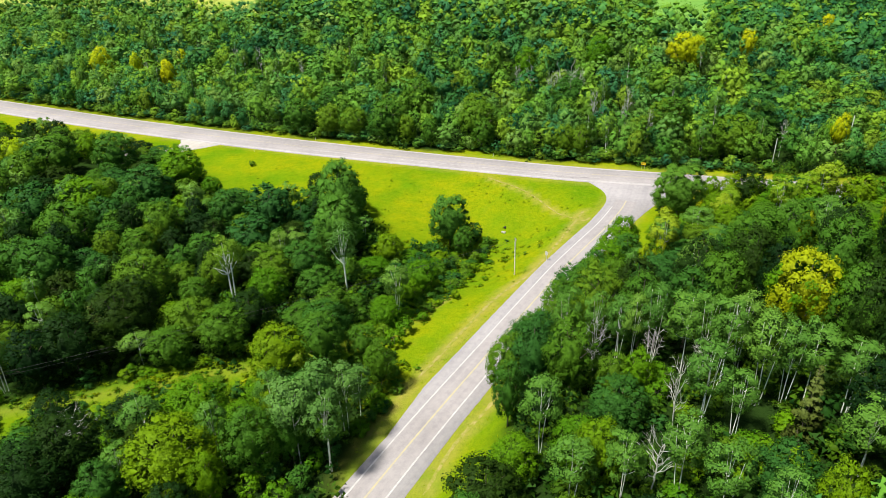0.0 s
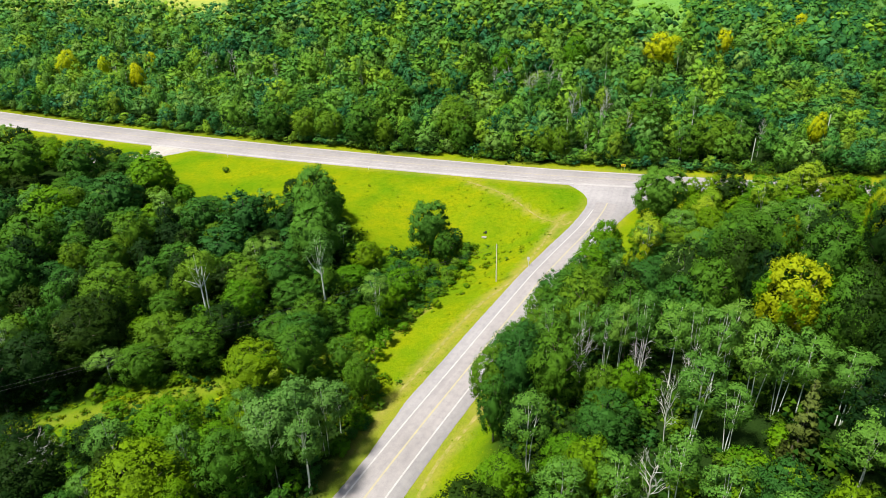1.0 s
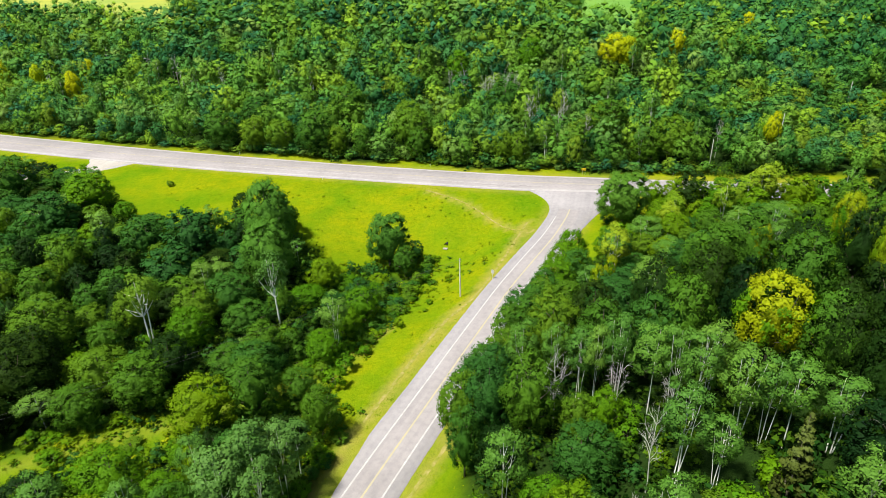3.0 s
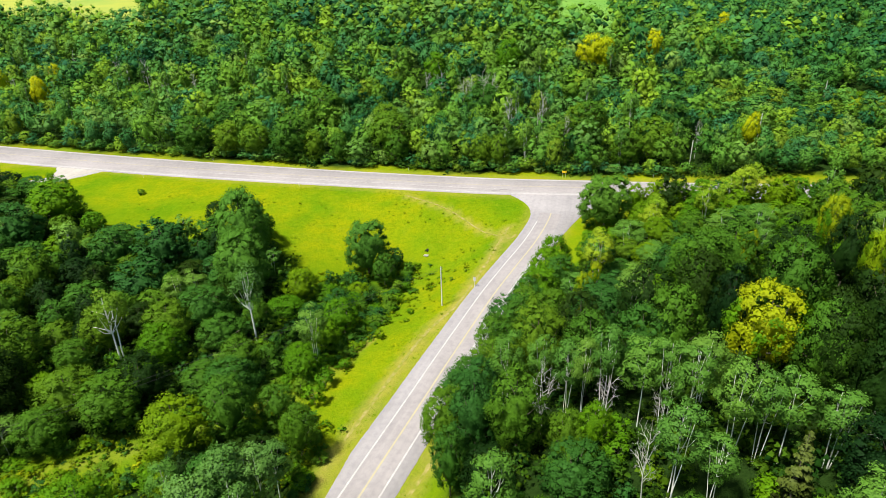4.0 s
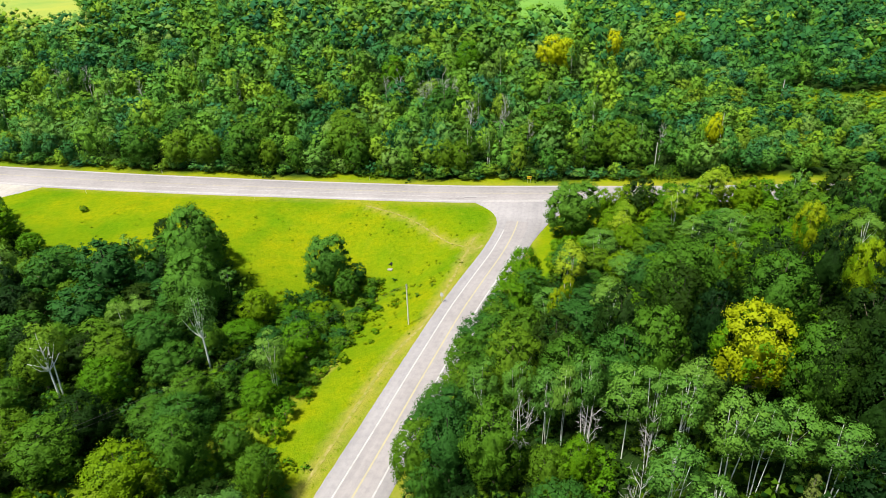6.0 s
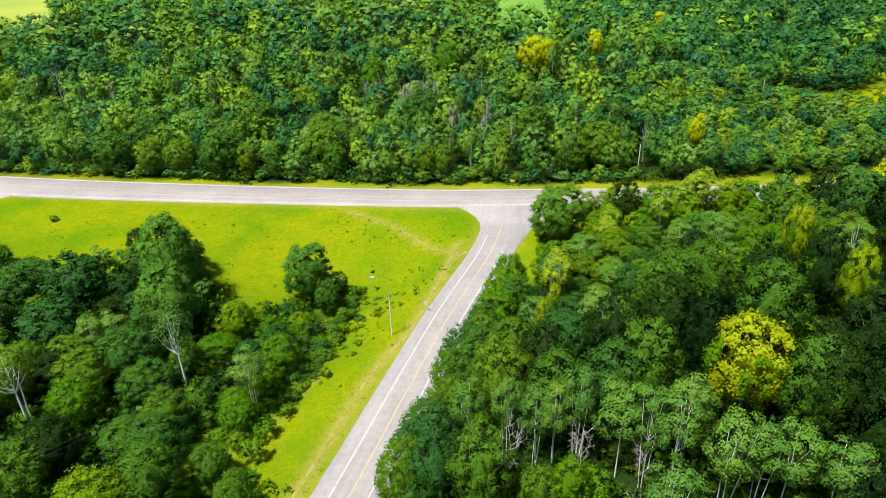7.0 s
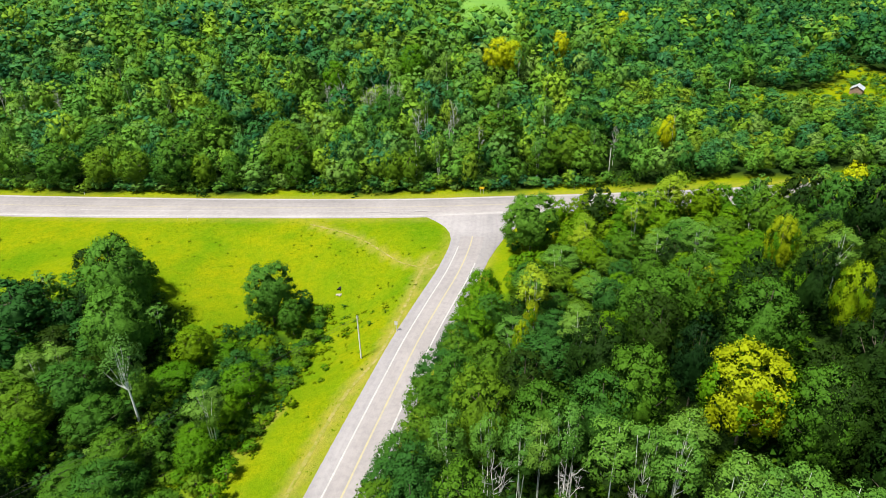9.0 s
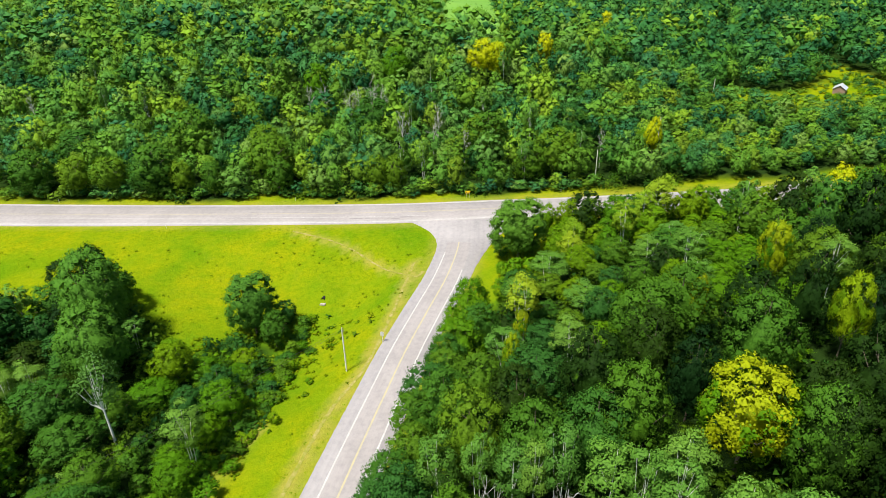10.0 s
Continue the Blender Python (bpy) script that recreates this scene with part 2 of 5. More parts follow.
BOARDS = make_plain("brown_boards", (0.16, 0.10, 0.07), (0.26, 0.18, 0.13), 1.5, 0.85)
DARK_GLASS = make_plain("dark_glass", (0.01, 0.012, 0.015), (0.02, 0.025, 0.03), 1.0, 0.1, 0.0, 0.6)
CROP_GREEN = make_plain("green_crop", (0.09, 0.23, 0.025), (0.13, 0.27, 0.03), 0.03, 0.95)
CROP_PALE = make_plain("ripening_crop", (0.16, 0.25, 0.035), (0.29, 0.30, 0.035), 0.02, 0.95)


# ---- mesh helpers ----
def raw_mesh(name, verts, faces, mats, normals=None, tint=None, mat_index=None):
    """A mesh from corners and one or more arrays of faces; an int: that many unshared corners a face, in order."""
    me = bpy.data.meshes.new(name)
    verts = np.asarray(verts, np.float32)
    if isinstance(faces, int):
        faces = np.arange(len(verts), dtype=np.int32).reshape(-1, faces)
    faces = [np.asarray(f, np.int32) for f in (faces if isinstance(faces, list) else [faces])]
    if normals is not None:     # wind every face towards its shading normal
        nv = np.asarray(normals, np.float32)
        for n, f in enumerate(faces):
            p = verts[f]
            back = np.einsum("ij,ij->i", np.cross(p[:, 1] - p[:, 0], p[:, 2] - p[:, 0]), nv[f].sum(axis=1)) < 0
            faces[n] = np.where(back[:, None], f[:, ::-1], f)
    loops = np.concatenate([f.ravel() for f in faces])
    counts = np.concatenate([np.full(len(f), f.shape[1], np.int32) for f in faces])
    me.vertices.add(len(verts))
    me.vertices.foreach_set("co", verts.ravel())
    me.loops.add(len(loops))
    me.loops.foreach_set("vertex_index", loops)
    me.polygons.add(len(counts))
    me.polygons.foreach_set("loop_start", np.r_[0, np.cumsum(counts)[:-1]].astype(np.int32))
    me.polygons.foreach_set("use_smooth", np.ones(len(counts), bool))
    for mt in mats:
        me.materials.append(mt)
    if mat_index is not None:
        me.polygons.foreach_set("material_index", np.asarray(mat_index, np.int32))
    if tint is not None:
        at = me.attributes.new("tint", "FLOAT", "POINT")
        at.data.foreach_set("value", np.asarray(tint, np.float32))
    me.update(calc_edges=True)
    me.validate()
    if normals is not None:
        me.normals_split_custom_set_from_vertices(np.asarray(normals, np.float32).tolist())
    return me


def part(name, bm, mat, parent=None, label=""):
    """Links a bmesh, or a mesh, as one object under a thing."""
    if isinstance(bm, bmesh.types.BMesh):
        me = bpy.data.meshes.new(name)
        bm.to_mesh(me)
        bm.free()
    else:
        me = bm
    if mat is not None and not me.materials:
        me.materials.append(mat)
    ob = new(name, me)
    ob.parent = parent
    return tagged(ob, label)


def thing(name, m, label, category, group="", kind=""):
    ob = new(name)
    ob.empty_display_size = 0.3
    ob.matrix_world = m
    return tagged(ob, label, category, group, kind)


def box(sx, sy, sz, at=(0, 0, 0), bevel=0.0, turn=None):
    bm = bmesh.new()
    bmesh.ops.create_cube(bm, size=1)
    bmesh.ops.scale(bm, vec=(sx, sy, sz), verts=bm.verts)
    if bevel:
        bmesh.ops.bevel(bm, geom=bm.edges[:], offset=bevel, segments=2, affect="EDGES")
    if turn is not None:
        bmesh.ops.transform(bm, matrix=turn, verts=bm.verts)
    bmesh.ops.translate(bm, vec=at, verts=bm.verts)
    return bm


def rod(r0, r1, length, at=(0, 0, 0), sides=10, turn=None):
    bm = bmesh.new()
    bmesh.ops.create_cone(bm, cap_ends=True, segments=sides, radius1=r0, radius2=r1, depth=length)
    bmesh.ops.translate(bm, vec=(0, 0, length / 2), verts=bm.verts)
    if turn is not None:
        bmesh.ops.transform(bm, matrix=turn, verts=bm.verts)
    bmesh.ops.translate(bm, vec=at, verts=bm.verts)
    return bm


def tube(path, radii, sides=6):
    """Corners and faces of a tapering tube along a path."""
    path, radii = np.asarray(path, float), np.asarray(radii, float)
    d = np.gradient(path, axis=0)
    d /= np.linalg.norm(d, axis=1)[:, None] + 1e-9
    ref = np.where(np.abs(d[:, 2:3]) > 0.9, np.array([[1.0, 0, 0]]), np.array([[0, 0, 1.0]]))
    e1 = np.cross(d, ref)
    e1 /= np.linalg.norm(e1, axis=1)[:, None] + 1e-9
    e2 = np.cross(d, e1)
    a = np.linspace(0, 2 * np.pi, sides, endpoint=False)
    ring = e1[:, None] * np.cos(a)[None, :, None] + e2[:, None] * np.sin(a)[None, :, None]
    v = (path[:, None] + ring * radii[:, None, None]).reshape(-1, 3)
    i = np.arange(len(path) - 1)[:, None] * sides
    j = np.arange(sides)[None]
    k = (j + 1) % sides
    f = np.stack([i + j, i + k, i + sides + k, i + sides + j], -1).reshape(-1, 4)
    return v, f


def join(pieces):
    vs, fs, n = [], [], 0
    for v, f in pieces:
        vs.append(v)
        fs.append(f + n)
        n += len(v)
    return np.concatenate(vs), np.concatenate(fs)


def resample(line, step):
    """A smooth line through the points, with a place at about every step metres."""
    p = np.asarray(line, float)
    out = []
    q = np.vstack([2 * p[0] - p[1], p, 2 * p[-1] - p[-2]])
    for i in range(1, len(q) - 2):
        m = max(1, int(np.linalg.norm(q[i + 1] - q[i]) / step))
        t = (np.arange(m) / m)[:, None]
        t1, t2 = (q[i + 1] - q[i - 1]) / 2, (q[i + 2] - q[i]) / 2
        lim = np.linalg.norm(q[i + 1] - q[i])
        t1, t2 = t1 / (np.linalg.norm(t1) + 1e-9) * lim, t2 / (np.linalg.norm(t2) + 1e-9) * lim
        out.append((2 * t**3 - 3 * t**2 + 1) * q[i] + (t**3 - 2 * t**2 + t) * t1 + (-2 * t**3 + 3 * t**2) * q[i + 1] + (t**3 - t**2) * t2)
    out.append(p[-1:])
    return np.concatenate(out)


def strip(name, line, left, right, z, mat, skirt=0.0, parent=None, rough_edge=0.0):
    """A ribbon along a line of the plan, from left to right of it (metres, one number or one for each place)."""
    line = np.asarray(line, float)
    d = np.gradient(line, axis=0)
    d /= np.linalg.norm(d, axis=1)[:, None]
    nrm = np.stack([d[:, 1], -d[:, 0]], 1)
    rng = np.random.default_rng(7)
    left, right = np.broadcast_to(left, len(line)).copy(), np.broadcast_to(right, len(line)).copy()
    if rough_edge:
        left += rng.normal(0, rough_edge, len(line))
        right += rng.normal(0, rough_edge, len(line))
    z = np.broadcast_to(z, len(line))
    l, r = line + nrm * left[:, None], line + nrm * right[:, None]
    rows = [np.c_[l, z], np.c_[r, z]]
    if skirt:
        rows = [np.c_[l - nrm * skirt, z - skirt], rows[0], rows[1], np.c_[r + nrm * skirt, z - skirt]]
    v = np.stack(rows, 1).reshape(-1, 3)
    w = len(rows)
    i = np.arange(len(line) - 1)[:, None] * w + np.arange(w - 1)[None]
    f = np.stack([i, i + 1, i + w + 1, i + w], -1).reshape(-1, 4)
    me = raw_mesh(name, v, f, [mat])
    me.flip_normals() if me.polygons[0].normal.z < 0 else None
    run = np.r_[0, np.cumsum(np.linalg.norm(np.diff(line, axis=0), axis=1))]
    side = [left - skirt, left, right, right + skirt] if skirt else [left, right]
    for key, val in (("across", np.stack(side, 1)), ("along", np.repeat(run[:, None], w, 1))):
        me.attributes.new(key, "FLOAT", "POINT").data.foreach_set("value", val.ravel().astype(np.float32))
    ob = new(name, me)
    ob.parent = parent
    return ob


# ---- ground ----
WOOD_SOUTH = [(-24, 70), (-19.5, 90), (-15.5, 104), (-16, 118), (-28, 119.5), (-37, 114), (-46, 110.5), (-57, 106.5), (-82, 99), (-140, 83), (-190, 55),
              (-150, 20), (-48, 30)]
WOOD_WEST = [(-26, 131), (-18.5, 135), (-12, 141), (-7, 150), (-3, 160), (1, 170), (3, 179), (-8, 182), (-19, 177), (-24, 188), (-34, 212), (-48, 213), (-58, 203),
             (-72, 206), (-86, 222), (-100, 243), (-117, 264), (-135, 268), (-200, 292), (-270, 325), (-400, 390), (-420, 150), (-140, 98),
             (-96, 107.5), (-77, 113), (-61, 119), (-48, 121.5)]
FIELD_WEST = [(-400, 616), (-270, 560), (-205, 524), (-152, 490), (-138, 490), (-133, 504), (-150, 560), (-190, 700), (-260, 900), (-700, 1000)]
FIELD_EAST = [(118, 400), (146, 374), (157, 402), (174, 446), (206, 530), (250, 640), (180, 640), (140, 470)]
VALLEY_OPEN = [(214, 288), (222, 276), (240, 268), (262, 258), (296, 254), (320, 283), (322, 345), (356, 410), (340, 412), (312, 356), (296, 300), (262, 292), (235, 303)]
TRACKS = [[(-28, 78), (-8, 112), (5, 134), (12, 145), (21, 155.5), (33, 176), (44, 197)], [(-6, 80), (-1, 91), (6.5, 102), (14, 114)],
          [(14, 229), (27, 215.5), (34, 202), (42, 189), (45, 191)], [(-120, 99), (-62, 113), (-38, 121), (-16, 128), (-10, 136)],
          [(-9, 138), (-3, 146)]]


def in_woods(x, y):
    """1 where trees stand."""
    s, a = side_s(x, y)
    u = main_u(x, y)
    east = (s > np.interp(a, [-80, -20, 3, 12, 60, 85, 100], [30, 22, 14, 10.5, 10.5, 13, 16])) & (u < -16) & ~((s < 22) & (a > 96))
    north = (u > 13.2 + 2.5 * np.sin(np.asarray(x) * 0.13)) & ~inside(x, y, FIELD_WEST) & ~inside(x, y, FIELD_EAST) & ~inside(x, y, VALLEY_OPEN)
    return inside(x, y, WOOD_SOUTH) | inside(x, y, WOOD_WEST) | east | north


def axis(*stretches):
    return np.unique(np.concatenate([np.arange(a, b, st) for a, b, st in stretches]).round(3))


def make_land():
    gx = axis((-4000, -1200, 400), (-1200, -460, 60), (-460, -140, 8), (-140, 110, 2.5), (110, 420, 6), (420, 1200, 60), (1200, 4001, 400))
    gy = axis((-4000, -200, 400), (-200, -40, 20), (-40, 40, 5), (40, 280, 2.5), (280, 480, 5), (480, 900, 14), (900, 1500, 60), (1500, 4001, 250))
    x, y = np.meshgrid(gx, gy)
    z = height(x, y)
    w = len(gx)
    i = (np.arange(len(gy) - 1)[:, None] * w + np.arange(w - 1)[None]).ravel()
    f = np.stack([i, i + 1, i + w + 1, i + w], -1)
    me = raw_mesh("ground", np.c_[x.ravel(), y.ravel(), z.ravel()], f, [GROUND])
    # where the ground takes the shade-darkened forest floor colour
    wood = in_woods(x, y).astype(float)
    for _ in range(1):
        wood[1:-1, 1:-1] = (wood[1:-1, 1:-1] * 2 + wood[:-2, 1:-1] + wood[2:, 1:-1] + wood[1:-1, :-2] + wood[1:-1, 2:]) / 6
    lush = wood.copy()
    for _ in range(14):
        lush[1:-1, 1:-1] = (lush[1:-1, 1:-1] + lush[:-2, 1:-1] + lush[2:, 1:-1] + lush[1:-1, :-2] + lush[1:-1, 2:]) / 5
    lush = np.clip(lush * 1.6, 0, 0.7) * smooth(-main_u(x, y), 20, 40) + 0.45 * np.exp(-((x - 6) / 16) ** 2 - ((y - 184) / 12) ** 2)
    dry = np.zeros_like(x)
    for n, line in enumerate(TRACKS):
        d = line_dist(x, y, line)
        dry = np.maximum(dry, (1 - smooth(d, 0.4, 2.4 if n != 3 else 3.5)) * (0.75, 0.6, 0.65, 0.25, 0.9)[n])
    verge = np.minimum(line_dist(x, y, SIDE_ROAD) - 6.3, np.abs(main_u(x, y)) - 8.5)
    dry = np.maximum(dry, (1 - smooth(verge, 0.3, 3.2)) * 0.35)
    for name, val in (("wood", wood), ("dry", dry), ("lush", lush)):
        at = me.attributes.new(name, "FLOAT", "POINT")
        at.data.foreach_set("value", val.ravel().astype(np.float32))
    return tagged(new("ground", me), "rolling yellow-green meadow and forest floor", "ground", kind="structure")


make_land()


def make_field(name, poly, mat, label):
    p = np.array(poly)
    gx, gy = np.arange(p[:, 0].min(), p[:, 0].max(), 6.0), np.arange(p[:, 1].min(), p[:, 1].max(), 6.0)
    x, y = np.meshgrid(gx, gy)
    w = len(gx)
    i = (np.arange(len(gy) - 1)[:, None] * w + np.arange(w - 1)[None]).ravel()
    keep = inside((x.ravel()[i] + x.ravel()[i + w + 1]) / 2, (y.ravel()[i] + y.ravel()[i + w + 1]) / 2, poly)
    f = np.stack([i, i + 1, i + w + 1, i + w], -1)[keep]
    me = raw_mesh(name, np.c_[x.ravel(), y.ravel(), height(x, y).ravel() + 0.7], f, [mat])
    bm = bmesh.new()
    bm.from_mesh(me)
    bmesh.ops.delete(bm, geom=[v for v in bm.verts if not v.link_faces], context="VERTS")
    bm.to_mesh(me)
    bm.free()
    return tagged(new(name, me), label, "field", kind="structure")


make_field("field_west", FIELD_WEST, CROP_PALE, "pale green crop field on the plateau behind the woods")
make_field("field_east", FIELD_EAST, CROP_GREEN, "bright green crop field between the woods")

# ---- roads ----
main_line = resample(MAIN_ROAD[1:-1], 4.0)
half = np.interp(main_line[:, 0], [-250, -94, -46, -8, 45, 80, 150], [8.8, 8.4, 8.0, 7.5, 7.3, 7.1, 6.6])
side_line = resample(SIDE_ROAD, 0.8)
flare_l = np.interp(side_line[:, 1], [80, 92, 106, 180, 198, 202, 205.5, 208.5, 211, 213.5, 216, 222], [4.9, 4.9, 6.4, 6.0, 5.9, 6.2, 7.0, 8.3, 10.0, 12.2, 15.0, 22])
flare_r = np.interp(side_line[:, 1], [80, 100, 180, 192, 198, 203, 208, 213, 222], [5.9, 5.7, 5.8, 6.5, 7.6, 9.2, 11.8, 15.6, 24])
tagged(strip("road_main", main_line, -half, half, 0.02, ASPHALT, 0.25), "pale weathered asphalt highway with wide shoulders", "road", kind="structure")
tagged(strip("road_side", side_line, -flare_l, flare_r, 0.0, SHOULDER, 0.25, rough_edge=0.03), "pale asphalt side road with grey shoulders", "road", kind="structure")
tagged(strip("road_shoulder", main_line, half - 1.9, half - 0.15, 0.026, SHOULDER_PALE, rough_edge=0.08), "pale gravelly shoulder along the highway", "road", kind="structure")
tagged(strip("road_shoulder", main_line, 0.1 - half, 1.0 - half, 0.026, SHOULDER_PALE, rough_edge=0.06), "pale gravelly shoulder along the highway", "road", kind="structure")
lane = side_line[side_line[:, 1] < 204]
tagged(strip("road_lanes", lane, -3.45, 3.5, 0.008, ASPHALT), "two worn asphalt lanes of the side road", "road", kind="structure")


def marking(name, line, offset, width, mat, z, label):
    return tagged(strip(name, line, offset - width / 2, offset + width / 2, z, mat), label, "road marking", kind="structure")


for off, end in ((-3.3, 198), (3.3, 190)):
    marking("trim_edge_line", lane[lane[:, 1] < end], off, 0.34, PAINT_WHITE, 0.016, "worn white edge line on the side road")
marking("trim_centre_line", lane, 0.0, 0.36, PAINT_YELLOW, 0.016, "faded yellow centre line on the side road")
for off in (0.9 - half, half - 0.9):
    marking("trim_edge_line", main_line, off, 0.3, PAINT_WHITE, 0.033, "white edge line of the highway")
for off in (-0.55, -0.2):
    marking("trim_centre_line", main_line, off, 0.14, PAINT_YELLOW, 0.028, "faded yellow centre line of the highway")
turn = main_line[(main_line[:, 0] > -60) & (main_line[:, 0] < 60)]
marking("trim_turn_line", turn, 2.6, 0.16, PAINT_WHITE, 0.028, "worn white lane line at the junction")

drive = np.array([(-113, 287), (-116, 279), (-121, 273), (-131, 270), (-150, 272)])
tagged(strip("driveway", resample(drive, 1.0), -np.interp(np.arange(len(resample(drive, 1.0))), [0, 8, 14, 40], [17, 9, 4, 3]),
             np.interp(np.arange(len(resample(drive, 1.0))), [0, 8, 14, 40], [11, 6, 3, 2.5]), 0.012, GRAVEL, 0.2, rough_edge=0.15),
       "pale gravel field entrance off the highway", "driveway", kind="structure")

for line, wide, label in ((TRACKS[0][1:], 0.45, "pale dirt track worn into the road verge"), (TRACKS[1], 0.4, "pale dirt track beside the wooded rise"), (TRACKS[2], 0.45, "pale dirt path across the meadow corner")):
    way = resample(line, 1.0)
    tagged(strip("dirt_track", way, -wide, wide * 0.6, height(way[:, 0], way[:, 1]) + 0.035, DIRT, rough_edge=0.07), label, "path", kind="structure")

for a, b, off in ((33.0, 44.0, 3.9), (38.0, 50.0, 4.5), (46.0, 53.0, 3.5)):
    seam = main_line[(main_line[:, 0] > a) & (main_line[:, 0] < b)]
    seam = resample(seam, 0.5)
    tagged(strip("road_patch", seam, off - 0.16, off + 0.1, 0.03, TAR, rough_edge=0.07), "dark tar seam in the worn highway", "road", kind="structure")


# ---- trees ----
def ico(level):
    bm = bmesh.new()
    bmesh.ops.create_icosphere(bm, subdivisions=level, radius=1)
    v, f = np.array([p.co[:] for p in bm.verts]), np.array([[p.index for p in q.verts] for q in bm.faces])
    bm.free()
    return v, f


ICO = {1: ico(1)}
OCTA = (np.array([(1, 0, 0), (0, 1, 0), (-1, 0, 0), (0, -1, 0), (0, 0, 1), (0, 0, -1.0)]), np.array([(0, 1, 4), (1, 2, 4), (2, 3, 4), (3, 0, 4), (1, 0, 5), (2, 1, 5), (3, 2, 5), (0, 3, 5)]))


def leafage(rng, centres, radii, count, size, middle, spread, under=0.3, flat=0.9, heart=0.72, core=None, jitter=0.25, body=0.0, rough=0.28, lump=0.38):
    """A crown's corners, shading normals and three-cornered faces: small leaf sprays over rounded clumps, with a dense heart in each."""
    iv, tri = core or ICO[1]
    m = len(centres)
    if body:        # dense inner mass that closes the crown
        centres, radii = np.vstack([centres, middle]), np.r_[radii, 0.0]
        m += 1

    def outward(p):
        o = (p - middle) / spread
        return o / (np.linalg.norm(o, axis=-1, keepdims=True) + 1e-6)

    wob = rng.uniform(0.82, 1.12, (m, len(iv), 1))
    mass = centres[:, None] + iv[None] * wob * (radii * heart)[:, None, None] * np.array([1, 1, flat])
    if body:
        mass[-1] = middle + iv * wob[-1] * body * spread
    cn = iv[None] * (lump + 0.1) + outward(mass) * (1.3 - lump) + rng.normal(0, jitter + 1e-4, mass.shape)
    cn /= np.linalg.norm(cn, axis=2)[:, :, None]
    tris = (tri[None] + (np.arange(m) * len(iv))[:, None, None]).reshape(-1, 3)
    pick = rng.choice(m, count, p=radii**2 / (radii**2).sum())
    d = rng.normal(size=(count, 3))
    d /= np.linalg.norm(d, axis=1)[:, None]
    o = outward(centres[pick])      # most leaves grow on the outer side of their clump
    dot = (d * o).sum(axis=1)
    turn = (dot < -0.1) & (rng.random(count) > under * 0.5)
    d[turn] -= 2 * dot[turn, None] * o[turn]
    pos = centres[pick] + d * (radii[pick] * rng.uniform(0.7, 1.25, count))[:, None] * np.array([1, 1, flat])
    if body:        # a fifth of the leaves clothe the inner mass
        k = rng.random(count) < 0.2
        pos[k] = middle + d[k] * spread * (body * rng.uniform(1.0, 1.2, (k.sum(), 1)))
    nrm = d * 0.9 + rng.normal(size=(count, 3)) * 0.45 + np.array([0, 0, 0.25])
    nrm /= np.linalg.norm(nrm, axis=1)[:, None]
    t = np.cross(nrm, rng.normal(size=(count, 3)))
    t /= np.linalg.norm(t, axis=1)[:, None]
    b = np.cross(nrm, t)
    sz = size * rng.uniform(0.6, 1.25, count)[:, None]
    v = np.stack([pos + t * sz * 0.68 - nrm * sz * 0.18, pos + b * sz * 0.5 - t * sz * 0.38, pos - b * sz * 0.5 - t * sz * 0.38], 1).reshape(-1, 3)
    sh = d * lump + outward(pos) * (1.3 - lump) + nrm * rough + np.array([0, 0, 0.12])
    sh /= np.linalg.norm(sh, axis=1)[:, None]
    faces = np.arange(count * 3).reshape(-1, 3) + m * len(iv)
    return np.concatenate([mass.reshape(-1, 3), v]), np.concatenate([cn.reshape(-1, 3), np.repeat(sh, 3, axis=0)]), np.concatenate([tris, faces])


def clumps(rng, n, radius, low, high, size, taper=0.0, fill=0.55):
    """Middles and radii of leaf clumps in a lobed crown between two heights."""
    mid, hz = (low + high) / 2, (high - low) / 2
    i = np.arange(n) + 0.5      # evenly spread, then shaken
    a, zz = i * 2.39996 + rng.uniform(0, 6.28), 1 - 1.82 * i / n
    d = np.stack([np.cos(a) * np.sqrt(1 - zz**2), np.sin(a) * np.sqrt(1 - zz**2), zz], 1) + rng.normal(0, 0.16, (n, 3))
    d /= np.linalg.norm(d, axis=1)[:, None]
    lobes = rng.normal(size=(7, 3)) + np.array([0, 0, 0.4])
    lobes /= np.linalg.norm(lobes, axis=1)[:, None]
    swell = 0.84 + 0.2 * np.clip((d @ lobes.T).max(axis=1), 0, 1) ** 4
    r = (rng.uniform(fill + 0.18, 0.98, n) * swell)[:, None]
    c = d * r * np.array([radius, radius, hz]) + np.array([0, 0, mid])
    c[:, :2] *= (1 - taper * (c[:, 2:3] - mid) / hz)
    rad = radius * size * rng.uniform(0.7, 1.35, n)
    return c, rad


